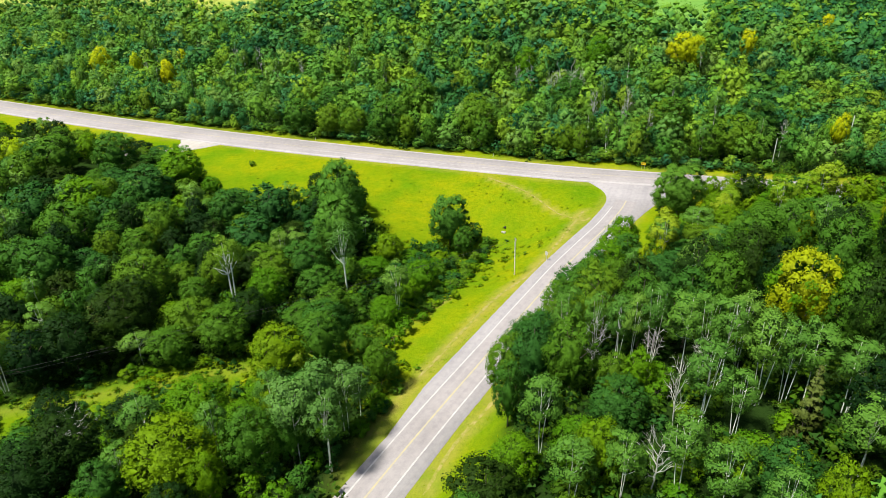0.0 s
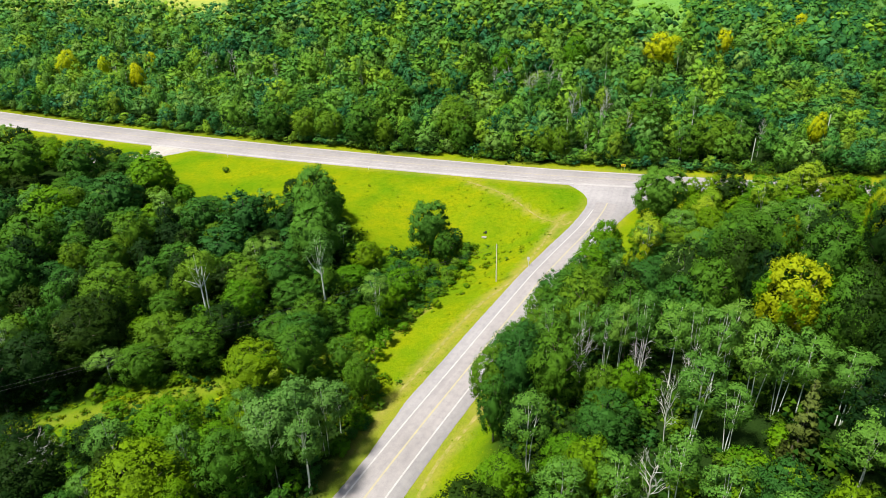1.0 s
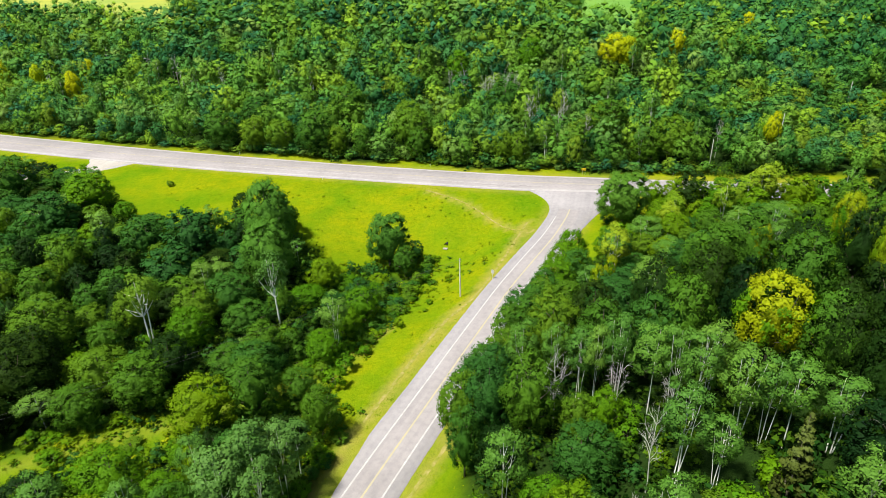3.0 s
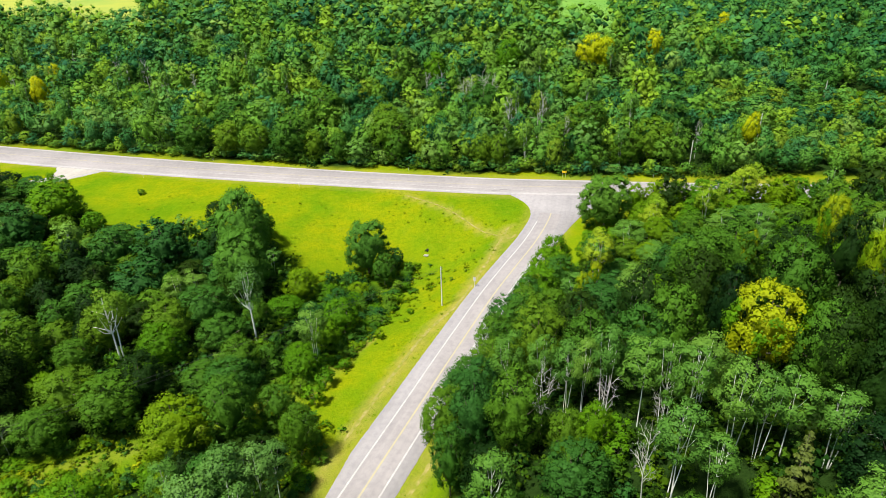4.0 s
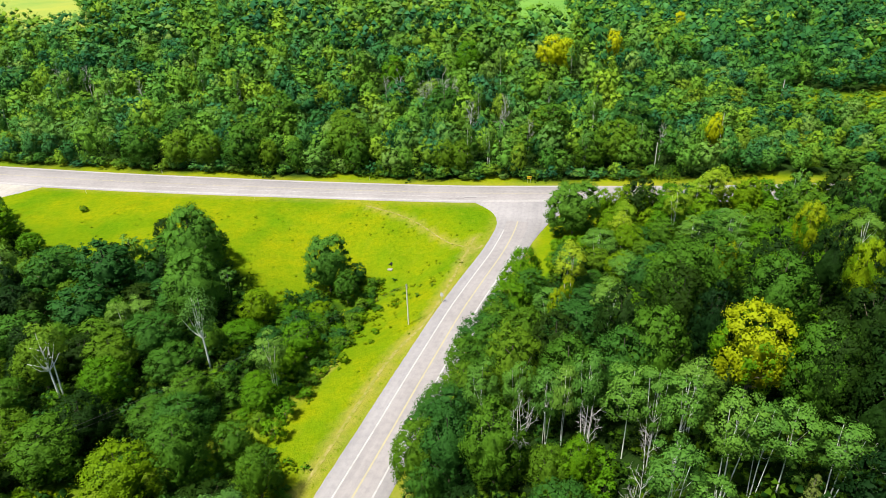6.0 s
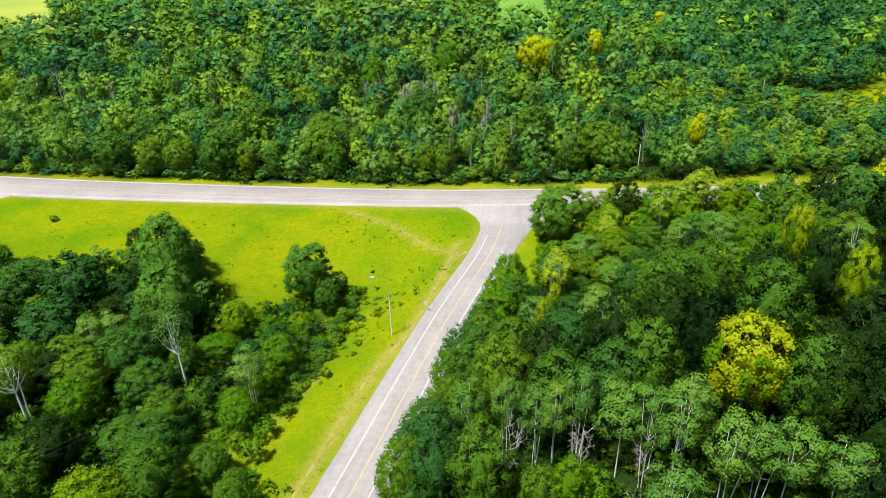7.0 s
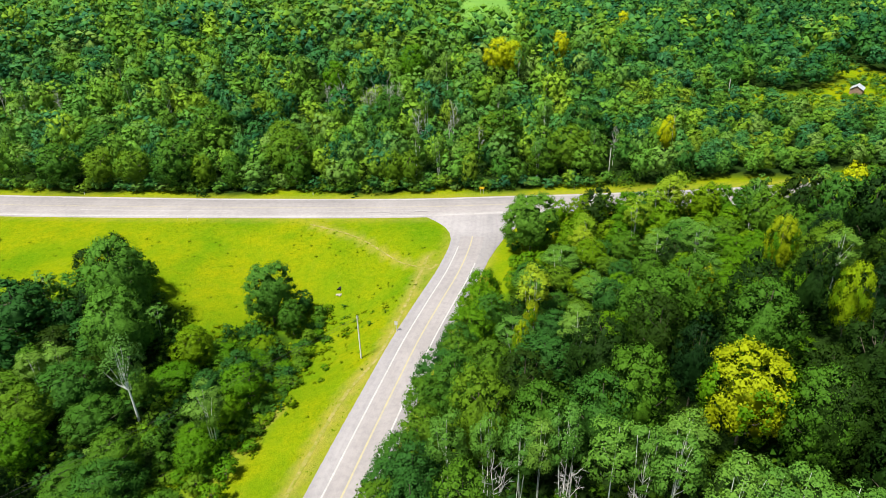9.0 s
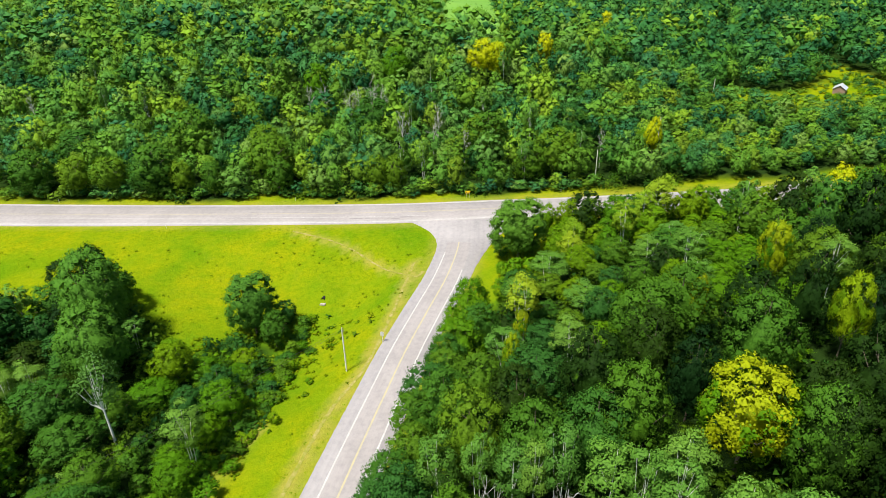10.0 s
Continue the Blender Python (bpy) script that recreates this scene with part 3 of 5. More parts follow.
def limbs(rng, top, centres, r0, base=0.3, count=7, sides=5, bend=0.25, thin=0.55):
    """A bent, tapering trunk with limbs to some of the clumps."""
    z = np.linspace(0, top, 7)
    wob = np.cumsum(rng.normal(0, bend * top / 60, (7, 2)), axis=0)
    path = np.c_[wob, z]
    path[0, 2] = -0.5
    pieces = [tube(path, r0 * np.linspace(1.0, 0.22, 7), sides)]
    if thin < 0.5:      # steep limbs only
        centres = centres[np.argsort(np.hypot(centres[:, 0], centres[:, 1]))[:len(centres) // 2]]
    for c in centres[rng.permutation(len(centres))[:count]]:
        h = np.clip(c[2] * rng.uniform(0.45, 0.85), base * top, top * 0.95)
        o = np.array([np.interp(h, z, path[:, 0]), np.interp(h, z, path[:, 1]), h])
        w = r0 * (1.05 - h / top) * thin + 0.025
        m = (o + c) / 2 + np.array([0, 0, -0.12 * np.linalg.norm(c - o)]) + rng.normal(0, 0.15, 3)
        pieces.append(tube([o, m, c], [w, w * 0.7, w * 0.25], 5))
    return join(pieces)


def twigs(rng, start, way, length, r, depth, out):
    end = start + way * length
    mid = (start + end) / 2 + rng.normal(0, 0.06 * length, 3)
    out.append(tube([start, mid, end], [r, r * 0.75, r * 0.5], 5 if depth > 1 else 4))
    if depth:
        for _ in range(3):
            w = way + rng.normal(0, 0.62, 3) + np.array([0, 0, 0.12])
            w /= np.linalg.norm(w)
            twigs(rng, start + (end - start) * rng.uniform(0.45, 1.0), w, length * rng.uniform(0.5, 0.72), r * 0.5, depth - 1, out)


def broadleaf(seed, leaf, count=2000, n=78, radius=5.0, top=14.0, low=1.0, size=0.43, clump=0.2, bark=BARK_BROWN, r0=0.26, taper=0.18, heart=0.66, body=0.66):
    rng = np.random.default_rng(seed)
    c, r = clumps(rng, n, radius, low, top * 0.97, clump, taper, 0.62)
    mid = np.array([0, 0, low + (top - low) * 0.4])
    v, nn, f3 = leafage(rng, c, r, count, size, mid, np.array([radius, radius, (top - low) / 2]), heart=heart, core=OCTA, body=body)
    mid3 = v[f3].mean(axis=1)
    side = np.sin(mid3[:, 0] * 0.9 + 1) + np.cos(mid3[:, 1] * 0.8) + 0.5 * np.sin(mid3[:, 2]) + 0.12 * (mid3[:, 2] - 8) < -0.45
    crown = raw_mesh("crown", v, f3, [leaf, LEAF_LIME], nn, mat_index=side if leaf is LEAF_YELLOW else None)
    tv, tf = limbs(rng, top * 0.86, c, r0, 0.28, 7)
    return raw_mesh("trunk", tv, tf, [bark]), crown


def aspen(seed, leaf=LEAF_ASPEN, count=1000, size=0.46, top=16.0, radius=3.0, low=0.42):
    rng = np.random.default_rng(seed)
    c, r = clumps(rng, 30, radius, top * low, top, 0.27, 0.12, 0.4)
    mid = np.array([0, 0, top * (0.2 + low)])
    v, nn, f3 = leafage(rng, c, r, count, size, mid, np.array([radius, radius, top * 0.3]), 0.25, core=OCTA, heart=0.6)
    crown = raw_mesh("crown", v, f3, [leaf], nn)
    pieces = [limbs(rng, top * 0.93, c, 0.105, 0.5, 6, thin=0.34)]
    for k in range(seed % 3):       # more stems from the same root
        bend = np.c_[np.linspace(0.4, 1.5, 6) * (1, -0.8)[k], np.linspace(0.3, -0.5, 6) + rng.normal(0, 0.1, 6), np.linspace(-0.3, top * 0.85, 6)]
        pieces.append(tube(bend, 0.085 * np.linspace(1, 0.4, 6), 6))
    tv, tf = join(pieces)
    return raw_mesh("trunk", tv, tf, [BARK_WHITE]), crown


def birch(seed, leaf, top=17.0, radius=4.2, twin=False):
    """An old birch: a bare white stem, or two, under a thin airy crown."""
    rng = np.random.default_rng(seed)
    c, r = clumps(rng, 30, radius, top * 0.5, top, 0.24, 0.2, 0.3)
    v, nn, f3 = leafage(rng, c + np.array([0, 1.0, 0.3]), r, 1700, 0.34, np.array([0, 0, top * 0.72]), np.array([radius, radius, top * 0.27]), 0.5, heart=0.35, core=OCTA)
    pieces = [limbs(rng, top * 0.95, c, 0.25, 0.5, 14, bend=0.12, thin=0.5)]
    if twin:
        z = np.linspace(-0.4, top * 0.82, 7)
        pieces.append(tube(np.c_[0.5 + 0.035 * z + rng.normal(0, 0.08, 7), 0.25 + 0.02 * z, z], 0.2 * np.linspace(1, 0.35, 7), 6))
        for h, side, out in ((0.5, -1, 3.4), (0.62, 1, 2.6), (0.72, -1, 2.4)):
            o = np.array([0.0, 0.0, h * top])
            pieces.append(tube([o, o + (side * out * 0.55, -0.6, 0.9), o + (side * out, -0.8, 1.2)], [0.11, 0.08, 0.03], 5))
    tv, tf = join(pieces)
    return raw_mesh("trunk", tv, tf, [BARK_BIRCH]), raw_mesh("crown", v, f3, [leaf], nn)


def dead_tree(seed, top=11.0, sparse=True):
    rng = np.random.default_rng(seed)
    pieces = []
    z = np.linspace(0, top * 0.8, 6)
    path = np.c_[np.cumsum(rng.normal(0, 0.14, (6, 2)), axis=0), z]
    pieces.append(tube(path, 0.14 * np.linspace(1, 0.4, 6), 5))
    for i in range(13):
        h = rng.uniform(0.35, 1.0) * top * 0.8
        o = np.array([np.interp(h, z, path[:, 0]), np.interp(h, z, path[:, 1]), h])
        a = rng.uniform(0, 2 * np.pi)
        w = np.array([np.cos(a), np.sin(a), rng.uniform(0.5, 1.3)])
        twigs(rng, o, w / np.linalg.norm(w), rng.uniform(1.4, 2.6), 0.055, 2, pieces)
    v, f = join(pieces)
    return raw_mesh("dead_wood", v, f, [BARK_DEAD]), None


def conifer(seed, top=11.0, radius=2.4):
    rng = np.random.default_rng(seed)
    n = 90
    h = rng.uniform(0.08, 0.98, n)
    a = rng.uniform(0, 2 * np.pi, n)
    rr = radius * (1 - h) * rng.uniform(0.35, 0.85, n)
    c = np.c_[np.cos(a) * rr, np.sin(a) * rr, h * top]
    r = 0.17 * radius * (1.25 - h) + 0.12
    v, nn, f3 = leafage(rng, c, r, 3600, 0.3, np.array([0, 0, top * 0.4]), np.array([radius, radius, top / 2]), 0.6, 0.6)
    tv, tf = limbs(rng, top * 0.98, c, 0.17, 0.1, 10)
    return raw_mesh("trunk", tv, tf, [BARK_BROWN]), raw_mesh("crown", v, f3, [LEAF_SPRUCE], nn)


def sapling(seed, leaf, count=330, size=0.5):
    rng = np.random.default_rng(seed)
    c, r = clumps(rng, 13, 2.2, 0.5, 4.4, 0.34, 0.1, 0.35)
    v, nn, f3 = leafage(rng, c, r, count, size, np.array([0, 0, 1.8]), np.array([2.2, 2.2, 2.0]), 0.5, core=OCTA)
    tv, tf = limbs(rng, 3.6, c, 0.07, 0.1, 5, sides=5)
    return raw_mesh("stems", tv, tf, [BARK_BROWN]), raw_mesh("crown", v, f3, [leaf], nn)


# kind: meshes, nominal radius and height, name, category, label, group
KINDS = {
    "o": ([broadleaf(11 + i, LEAF_OAK, n=74 + 3 * i) for i in range(4)], 5.0, 14.0, "broadleaf_tree", "tree", "dense deep-green broadleaf tree in the wood", "broadleaf trees"),
    "k": ([broadleaf(21 + i, LEAF_DARK_SHADE, n=76 + 2 * i) for i in range(3)], 5.0, 14.0, "dark_oak_tree", "tree", "dark green oak with a dense round crown, shade put into its leaf colour", "dark oaks"),
    "l": ([broadleaf(31 + i, LEAF_LIME, n=76 + 2 * i) for i in range(3)], 5.0, 14.0, "light_green_tree", "tree", "light yellow-green broadleaf tree with a lumpy crown", "light green trees"),
    "y": ([broadleaf(41 + i, LEAF_GOLD, n=52, low=3.5) for i in range(2)], 5.0, 14.0, "yellow_tree", "tree", "broadleaf tree turned bright autumn yellow", "yellow trees"),
    "a": ([aspen(51 + i) for i in range(5)], 3.0, 16.0, "aspen_tree", "tree", "slender aspen with white trunk and pale green crown", "aspens"),
    "b": ([birch(61, LEAF_ELM, twin=True), birch(62, LEAF_GREY)], 4.2, 17.0, "birch_tree", "tree", "old birch with a bare white trunk and airy crown", "birches"),
    "m": ([broadleaf(171 + i, LEAF_MEADOW, 7600, 125, size=0.25, clump=0.175, heart=0.76, body=0.8, taper=0.04) for i in range(2)], 5.0, 14.0, "meadow_tree", "tree", "full round green tree at the edge of the meadow", "meadow trees"),
    "g": ([aspen(47 + i, LEAF_GREY, 2700, 0.27, low=0.4) for i in range(3)], 3.0, 16.0, "silver_aspen_tree", "tree", "grey-green aspen with silvery leaves and white stems", "silver aspens"),
    "p": ([aspen(56 + i, LEAF_PALE, 1800, 0.32, low=0.36) for i in range(2)], 3.0, 16.0, "pale_aspen_tree", "tree", "pale lime aspen with thin white stems", "pale aspens"),
    "d": ([dead_tree(71 + i) for i in range(3)], 3.0, 11.0, "dead_tree", "tree", "bare dead tree with bleached grey branches", "dead trees"),
    "c": ([conifer(81 + i) for i in range(2)], 2.4, 11.0, "conifer_tree", "tree", "dark brownish-green conifer among the aspens", "conifers"),
    "s": ([sapling(91 + i, (LEAF_LIME, LEAF_OAK, LEAF_OAK, LEAF_LIME)[i]) for i in range(4)], 2.2, 4.4, "bush", "bush", "round green bush at the edge of the grass", "bushes"),
}
# the same kinds with finer leaves, for the stand along the side road that is seen from nearest
FINE = {
    "o": [broadleaf(111 + i, LEAF_OAK, 6200, 115 + 5 * i, size=0.24, clump=0.165, heart=0.6) for i in range(4)],
    "k": [broadleaf(121 + i, LEAF_DARK_SHADE, 6200, 115 + 5 * i, size=0.24, clump=0.165, heart=0.6) for i in range(3)],
    "l": [broadleaf(131 + i, LEAF_LIME, 6200, 115 + 5 * i, size=0.24, clump=0.165, heart=0.6) for i in range(2)],
    "y": [broadleaf(141, LEAF_YELLOW, 6400, 110, size=0.27, low=4.0, top=14.5, heart=0.68, clump=0.175, body=0.5)],
    "s": [sapling(191 + i, (LEAF_LIME, LEAF_OAK, LEAF_OAK, LEAF_LIME)[i], 560, 0.34) for i in range(4)],
    "a": [aspen(151 + i, count=3200, size=0.24) for i in range(5)],
}
GLADES = [(66, 176, 9), (29, 86, 8), (36, 80, 6), (41, 62, 7.5), (47, 64, 6), (30, 62, 6.5), (24, 97, 4), (-56, 137, 7), (-58, 141, 8), (-28, 142, 7), (-27, 145, 8)]      # low growth in front of the white trunks
STANDING = []       # places taken: x, y, radius
plant_rng = np.random.default_rng(3)


def plant(kind, x, y, radius, tall, label="", pick=None):
    meshes, r0, h0, name, category, text, group = KINDS[kind]
    if kind in FINE and (math.hypot(x - 15, y - 35) < (166 if -12 < x < 30 else 146) or math.hypot(x - 71, y - 188) < 5):
        meshes = FINE[kind]
    body, crown = meshes[plant_rng.integers(len(meshes)) if pick is None else pick]
    turn = plant_rng.uniform(-25, 25) if kind == "b" else plant_rng.uniform(0, 360)
    m = pose(x, y, float(height(x, y)) - 0.15, 0, 0, turn) @ Matrix.Diagonal((radius / r0, radius / r0, tall / h0, 1))
    tree = thing(name, m, label or text, category, group)
    part(body.name.split(".")[0], body, None, tree)
    if crown is not None:
        part("crown", crown, None, tree)
    STANDING.append((x, y, radius))


def tall_of(kind, radius, up=0.0):
    return {"o": 9.5 + 1.1 * radius, "k": 9.5 + 1.1 * radius, "l": 8.5 + 1.1 * radius, "y": 9.5 + 1.1 * radius, "a": 16.0, "b": 15.5, "d": 12.0, "c": 11.5, "s": 1.9 * radius}[kind] + up


def stand(kind, places, up=0.0):
    for x, y, r in places:
        if kind in "okla" and any(math.hypot(x - gx, y - gy) < gr for gx, gy, gr in GLADES[-4:]):
            continue
        low = 4.5 if kind in 'okl' and -75 < x < 0 and 118 < y < 185 else 0.0
        r = min(r, 3.6 if kind == "d" else 3.9 if kind in "ab" else 8.0)
        off = float(side_s(x, y)[0])
        if kind in "okla" and -(11 + 0.9 * r) < off < 0 and y < 160:      # keep the verge free
            x, y = x + S_SIDE[0] * (-11 - 0.9 * r - off), y + S_SIDE[1] * (-11 - 0.9 * r - off)
        plant(kind, x, y, r, tall_of(kind, r, up - low + plant_rng.uniform(-0.7, 0.7)))


def grove(kind, places):
    """Trees given by place, radius and the height of their tops over the road."""
    for x, y, r, top in places:
        plant(kind, x, y, r, top - float(height(x, y)))


# single trees that stand out
plant("b", -57.6, 144.5, 4.6, 19.4, "old birch with two bare white trunks", 0)
plant("b", -28.6, 150.0, 4.6, 20.2, pick=1)
grove("m", [(-34.5, 188.0, 7.4, 23.6), (-0.6, 185.0, 6.3, 12.6)])
grove("m", [(-33.0, 171.5, 7.0, 19.0)])
grove("l", [(-8.5, 150.5, 4.6, 8.8), (-18.5, 167.5, 4.6, 8.6), (-11.5, 144.0, 3.4, 6.2)])
grove("o", [(3.6, 178.5, 3.8, 4.6), (7.0, 186.5, 3.0, 2.0), (-9.0, 158.0, 4.2, 6.4), (-30.0, 135.5, 4.8, 10.4)])
grove("y", [(-19.5, 171.5, 1.9, 5.0)])
# left wood
stand('l', [(-49.3, 82.3, 9.2), (-49.6, 96.0, 5.9), (-38.0, 113.3, 6.6), (-120.2, 196.8, 12.1), (-99.7, 227.9, 9.9), (-17.0, 134.4, 4.0)], 0)
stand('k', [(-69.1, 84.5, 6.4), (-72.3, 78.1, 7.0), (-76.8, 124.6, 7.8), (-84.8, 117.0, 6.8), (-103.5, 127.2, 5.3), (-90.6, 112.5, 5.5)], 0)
grove('g', [(-25.0, 92.5, 4.0, 20.0), (-21.0, 95.0, 3.4, 17.0), (-28.8, 87.5, 4.2, 20.6), (-23.0, 86.0, 3.4, 18.4), (-19.2, 100.0, 2.8, 13.0)])
stand('a', [(-84.0, 195.5, 10.1), (-14.1, 138.0, 3.5)], 0)
stand('o', [(-59.8, 172.6, 7.5), (-155.0, 244.5, 12.3), (-109.8, 153.7, 6.9), (-26.5, 85.4, 3.6), (-29.5, 116.8, 5.5), (-14.8, 108.2, 3.5), (-57.0, 189.0, 8.5), (-104.8, 209.1, 9.8), (-135.6, 194.0, 11.0), (-133.4, 246.0, 11.2), (-79.7, 143.8, 7.9), (-114.9, 175.5, 8.5), (-62.9, 129.2, 6.6), (-53.7, 125.3, 6.6), (-48.5, 152.0, 6.0), (-41.1, 158.1, 6.6), (-30.7, 127.9, 5.9), (-21.0, 120.7, 3.8)], 0)
stand('y', [(-175.7, 249.1, 6.8)], 0)
stand('d', [(-71.0, 92.9, 3.2)], 0)
stand('c', [(-85.2, 128.5, 4.0)], 0)
# rise on the right of the side road
stand('o', [(17.1, 107.6, 5.2), (29.1, 124.2, 5.6), (9.4, 92.1, 3.0), (46.9, 97.7, 5.4), (59.8, 113.9, 6.1), (66.6, 115.0, 5.5), (67.9, 99.3, 5.3), (59.7, 80.5, 4.5)], 3)
grove("a", [(22.1, 106.4, 2.9, 25.2), (27.2, 102.8, 2.6, 27.0), (30.0, 97.5, 2.7, 29.5), (32.2, 96.0, 2.6, 30.6), (35.0, 94.2, 2.9, 34.0), (38.2, 88.6, 3.3, 35.0), (41.7, 81.2, 3.1, 38.6),
            (44.4, 75.0, 3.3, 40.6), (49.5, 72.0, 3.1, 40.4), (53.4, 68.6, 3.0, 39.6), (35.6, 72.2, 3.4, 37.6), (38.6, 68.8, 2.5, 35.0), (13.1, 77.0, 3.2, 28.6), (40.2, 85.0, 2.6, 37.0),
            (47.2, 73.4, 2.6, 39.5), (15.1, 62.8, 3.1, 29.5), (28.0, 59.3, 2.8, 36.5), (30.4, 52.9, 2.8, 38.0), (33.8, 46.9, 2.5, 40.0), (21.0, 60.0, 2.6, 33.0)])
grove("d", [(25.0, 94.0, 2.8, 27.4), (31.2, 72.0, 2.2, 34.2), (34.0, 91.0, 2.4, 29.5), (39.5, 84.0, 2.0, 31.5), (24.9, 60.1, 2.8, 33.0), (56.5, 68.5, 2.2, 36.0)])
grove("o", [(20.8, 94.5, 5.2, 27.0), (14.9, 99.0, 4.8, 24.0), (28.8, 110.5, 5.6, 28.6), (35.0, 102.0, 5.2, 31.6), (42.0, 98.0, 5.4, 34.4), (27.0, 87.5, 3.0, 24.5)])
grove("l", [(30.5, 86.5, 3.0, 25.5), (17.2, 70.5, 3.6, 26.5), (8.6, 72.0, 4.2, 21.0)])
stand('l', [(19.2, 66.0, 3.6), (39.8, 47.5, 2.9)], 1)
grove('o', [(45.0, 148.5, 4.6, 16.0), (58.8, 159.1, 4.4, 15.0)])
grove('y', [(55.6, 87.5, 5.9, 41.5)])
stand('c', [(44.6, 63.3, 3.0)], 3)
# top of the rise
stand('y', [(94.0, 124.5, 3.2), (78.9, 96.1, 2.8), (68.9, 114.0, 1.9), (42.1, 125.9, 1.8), (169.9, 175.4, 5.0)], 3)
grove('a', [(55.5, 152.0, 3.4, 17.5)])
stand('a', [(159.8, 177.3, 4.9)], 3)
# dark kind used widely here; its leaf colour carries the shade of the gaps
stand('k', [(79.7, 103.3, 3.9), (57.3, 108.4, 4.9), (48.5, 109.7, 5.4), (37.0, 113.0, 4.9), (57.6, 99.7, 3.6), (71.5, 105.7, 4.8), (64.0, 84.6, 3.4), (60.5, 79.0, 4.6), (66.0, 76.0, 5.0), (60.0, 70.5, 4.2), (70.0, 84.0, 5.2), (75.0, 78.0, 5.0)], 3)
grove('l', [(109.7, 181.0, 4.6, 13.5), (76.6, 163.5, 4.6, 16.0), (88.0, 190.0, 3.6, 9.5)])
grove('o', [(85.7, 162.4, 4.2, 17.0)])
# hillside behind the highway
stand('y', [(-208.6, 399.8, 6.4), (-184.1, 391.0, 3.8), (-154.6, 386.9, 3.5), (-155.7, 366.5, 4.4), (115.9, 326.2, 7.6), (120.5, 323.0, 5.0), (149.0, 331.1, 4.2), (235.4, 420.4, 5.0), (148.0, 238.0, 3.4)], 4)
stand('a', [(98.6, 283.6, 7.4)], 3)
stand('d', [(-105.6, 373.4, 4.0), (53.2, 311.0, 4.0), (58.8, 312.7, 4.0), (62.0, 307.7, 3.5), (48.7, 307.7, 3.5), (40.5, 317.9, 4.1), (62.4, 275.8, 3.7), (77.3, 277.1, 3.1)], 6)
stand('o', [(-26.9, 275.2, 11.1), (12.1, 267.9, 9.5), (91.9, 261.4, 9.9), (122.4, 257.5, 12.6), (-12.8, 304.2, 10.6), (55.3, 291.5, 10.2), (108.8, 238.7, 9.7)], 2)
stand('l', [(39.4, 332.9, 6.4), (76.2, 333.7, 7.1)], 3)
# edge of the hillside
stand('o', [(-68.8, 291.1, 7.0), (-53.4, 284.6, 5.9), (-41.9, 280.5, 6.0), (-29.4, 274.9, 5.9), (-17.8, 270.5, 4.4), (-54.6, 307.3, 8.5), (12.1, 285.6, 7.4), (14.5, 259.6, 4.9), (-8.2, 266.9, 3.9), (46.1, 248.4, 4.4), (51.6, 246.3, 4.4), (90.2, 265.0, 8.6), (123.6, 256.0, 10.8), (98.8, 237.9, 6.0)], 0)
stand('l', [(147.2, 243.2, 2.6)], 0)


plant("m", 71.0, 186.5, 8.0, 18.6, "large round green tree at the road junction")
grove("k", [(97.0, 196.5, 6.0, 13.5)])
grove("p", [(52.0, 142.0, 3.6, 25.0), (116.0, 189.0, 4.6, 17.5), (121.0, 192.0, 4.2, 16.5), (110.0, 186.0, 3.8, 16.0), (83.0, 178.0, 3.4, 15.5), (78.0, 170.0, 3.2, 16.0), (98.0, 178.0, 3.6, 18.0)])
grove("l", [(104.0, 191.0, 4.5, 13.5), (127.0, 186.0, 4.6, 14.5), (134.0, 186.0, 4.4, 13.5), (142.0, 184.0, 4.6, 14.0), (150.0, 183.0, 4.4, 13.0)])
grove("o", [(110.0, 192.5, 4.2, 12.5), (131.0, 189.0, 4.6, 13.5), (146.0, 187.0, 4.4, 13.0), (138.0, 180.0, 4.8, 15.5)])
grove("y", [(50.4, 139.6, 1.7, 17.5)])
stand("l", [(86, 199, 3.2), (92, 197.5, 3.6), (98.5, 195.5, 3.4), (105, 194, 3.8), (112, 192, 3.6), (119, 190.5, 4.0), (126, 189, 3.8)], -1.2)
stand("l", [(80, 183, 3.2), (86, 186, 3.0), (84, 177, 3.4), (92, 181, 3.2), (98, 186, 3.0), (77, 176, 3.0), (104, 182, 3.2), (90, 173, 3.4)], -3.0)
stand("s", [(40, 62, 2.2), (44, 65, 1.9), (47, 63, 2.3), (42, 58, 1.7), (37, 65, 1.8)])
stand("s", [(68, 191, 2.4), (73, 192.5, 2.2), (75, 188, 2.6)])
for n, a in enumerate(np.arange(8, 74, 6.5)):       # dark oaks that lean over the road
    px, py = S0 + S_DIR * a + S_SIDE * (9.8 + 1.0 * math.sin(n * 2.4))
    plant("o" if a < 58 else "l", float(px), float(py), 5.2 + 0.7 * math.sin(n * 1.7), 15.0 + 1.5 * math.cos(n * 1.3))


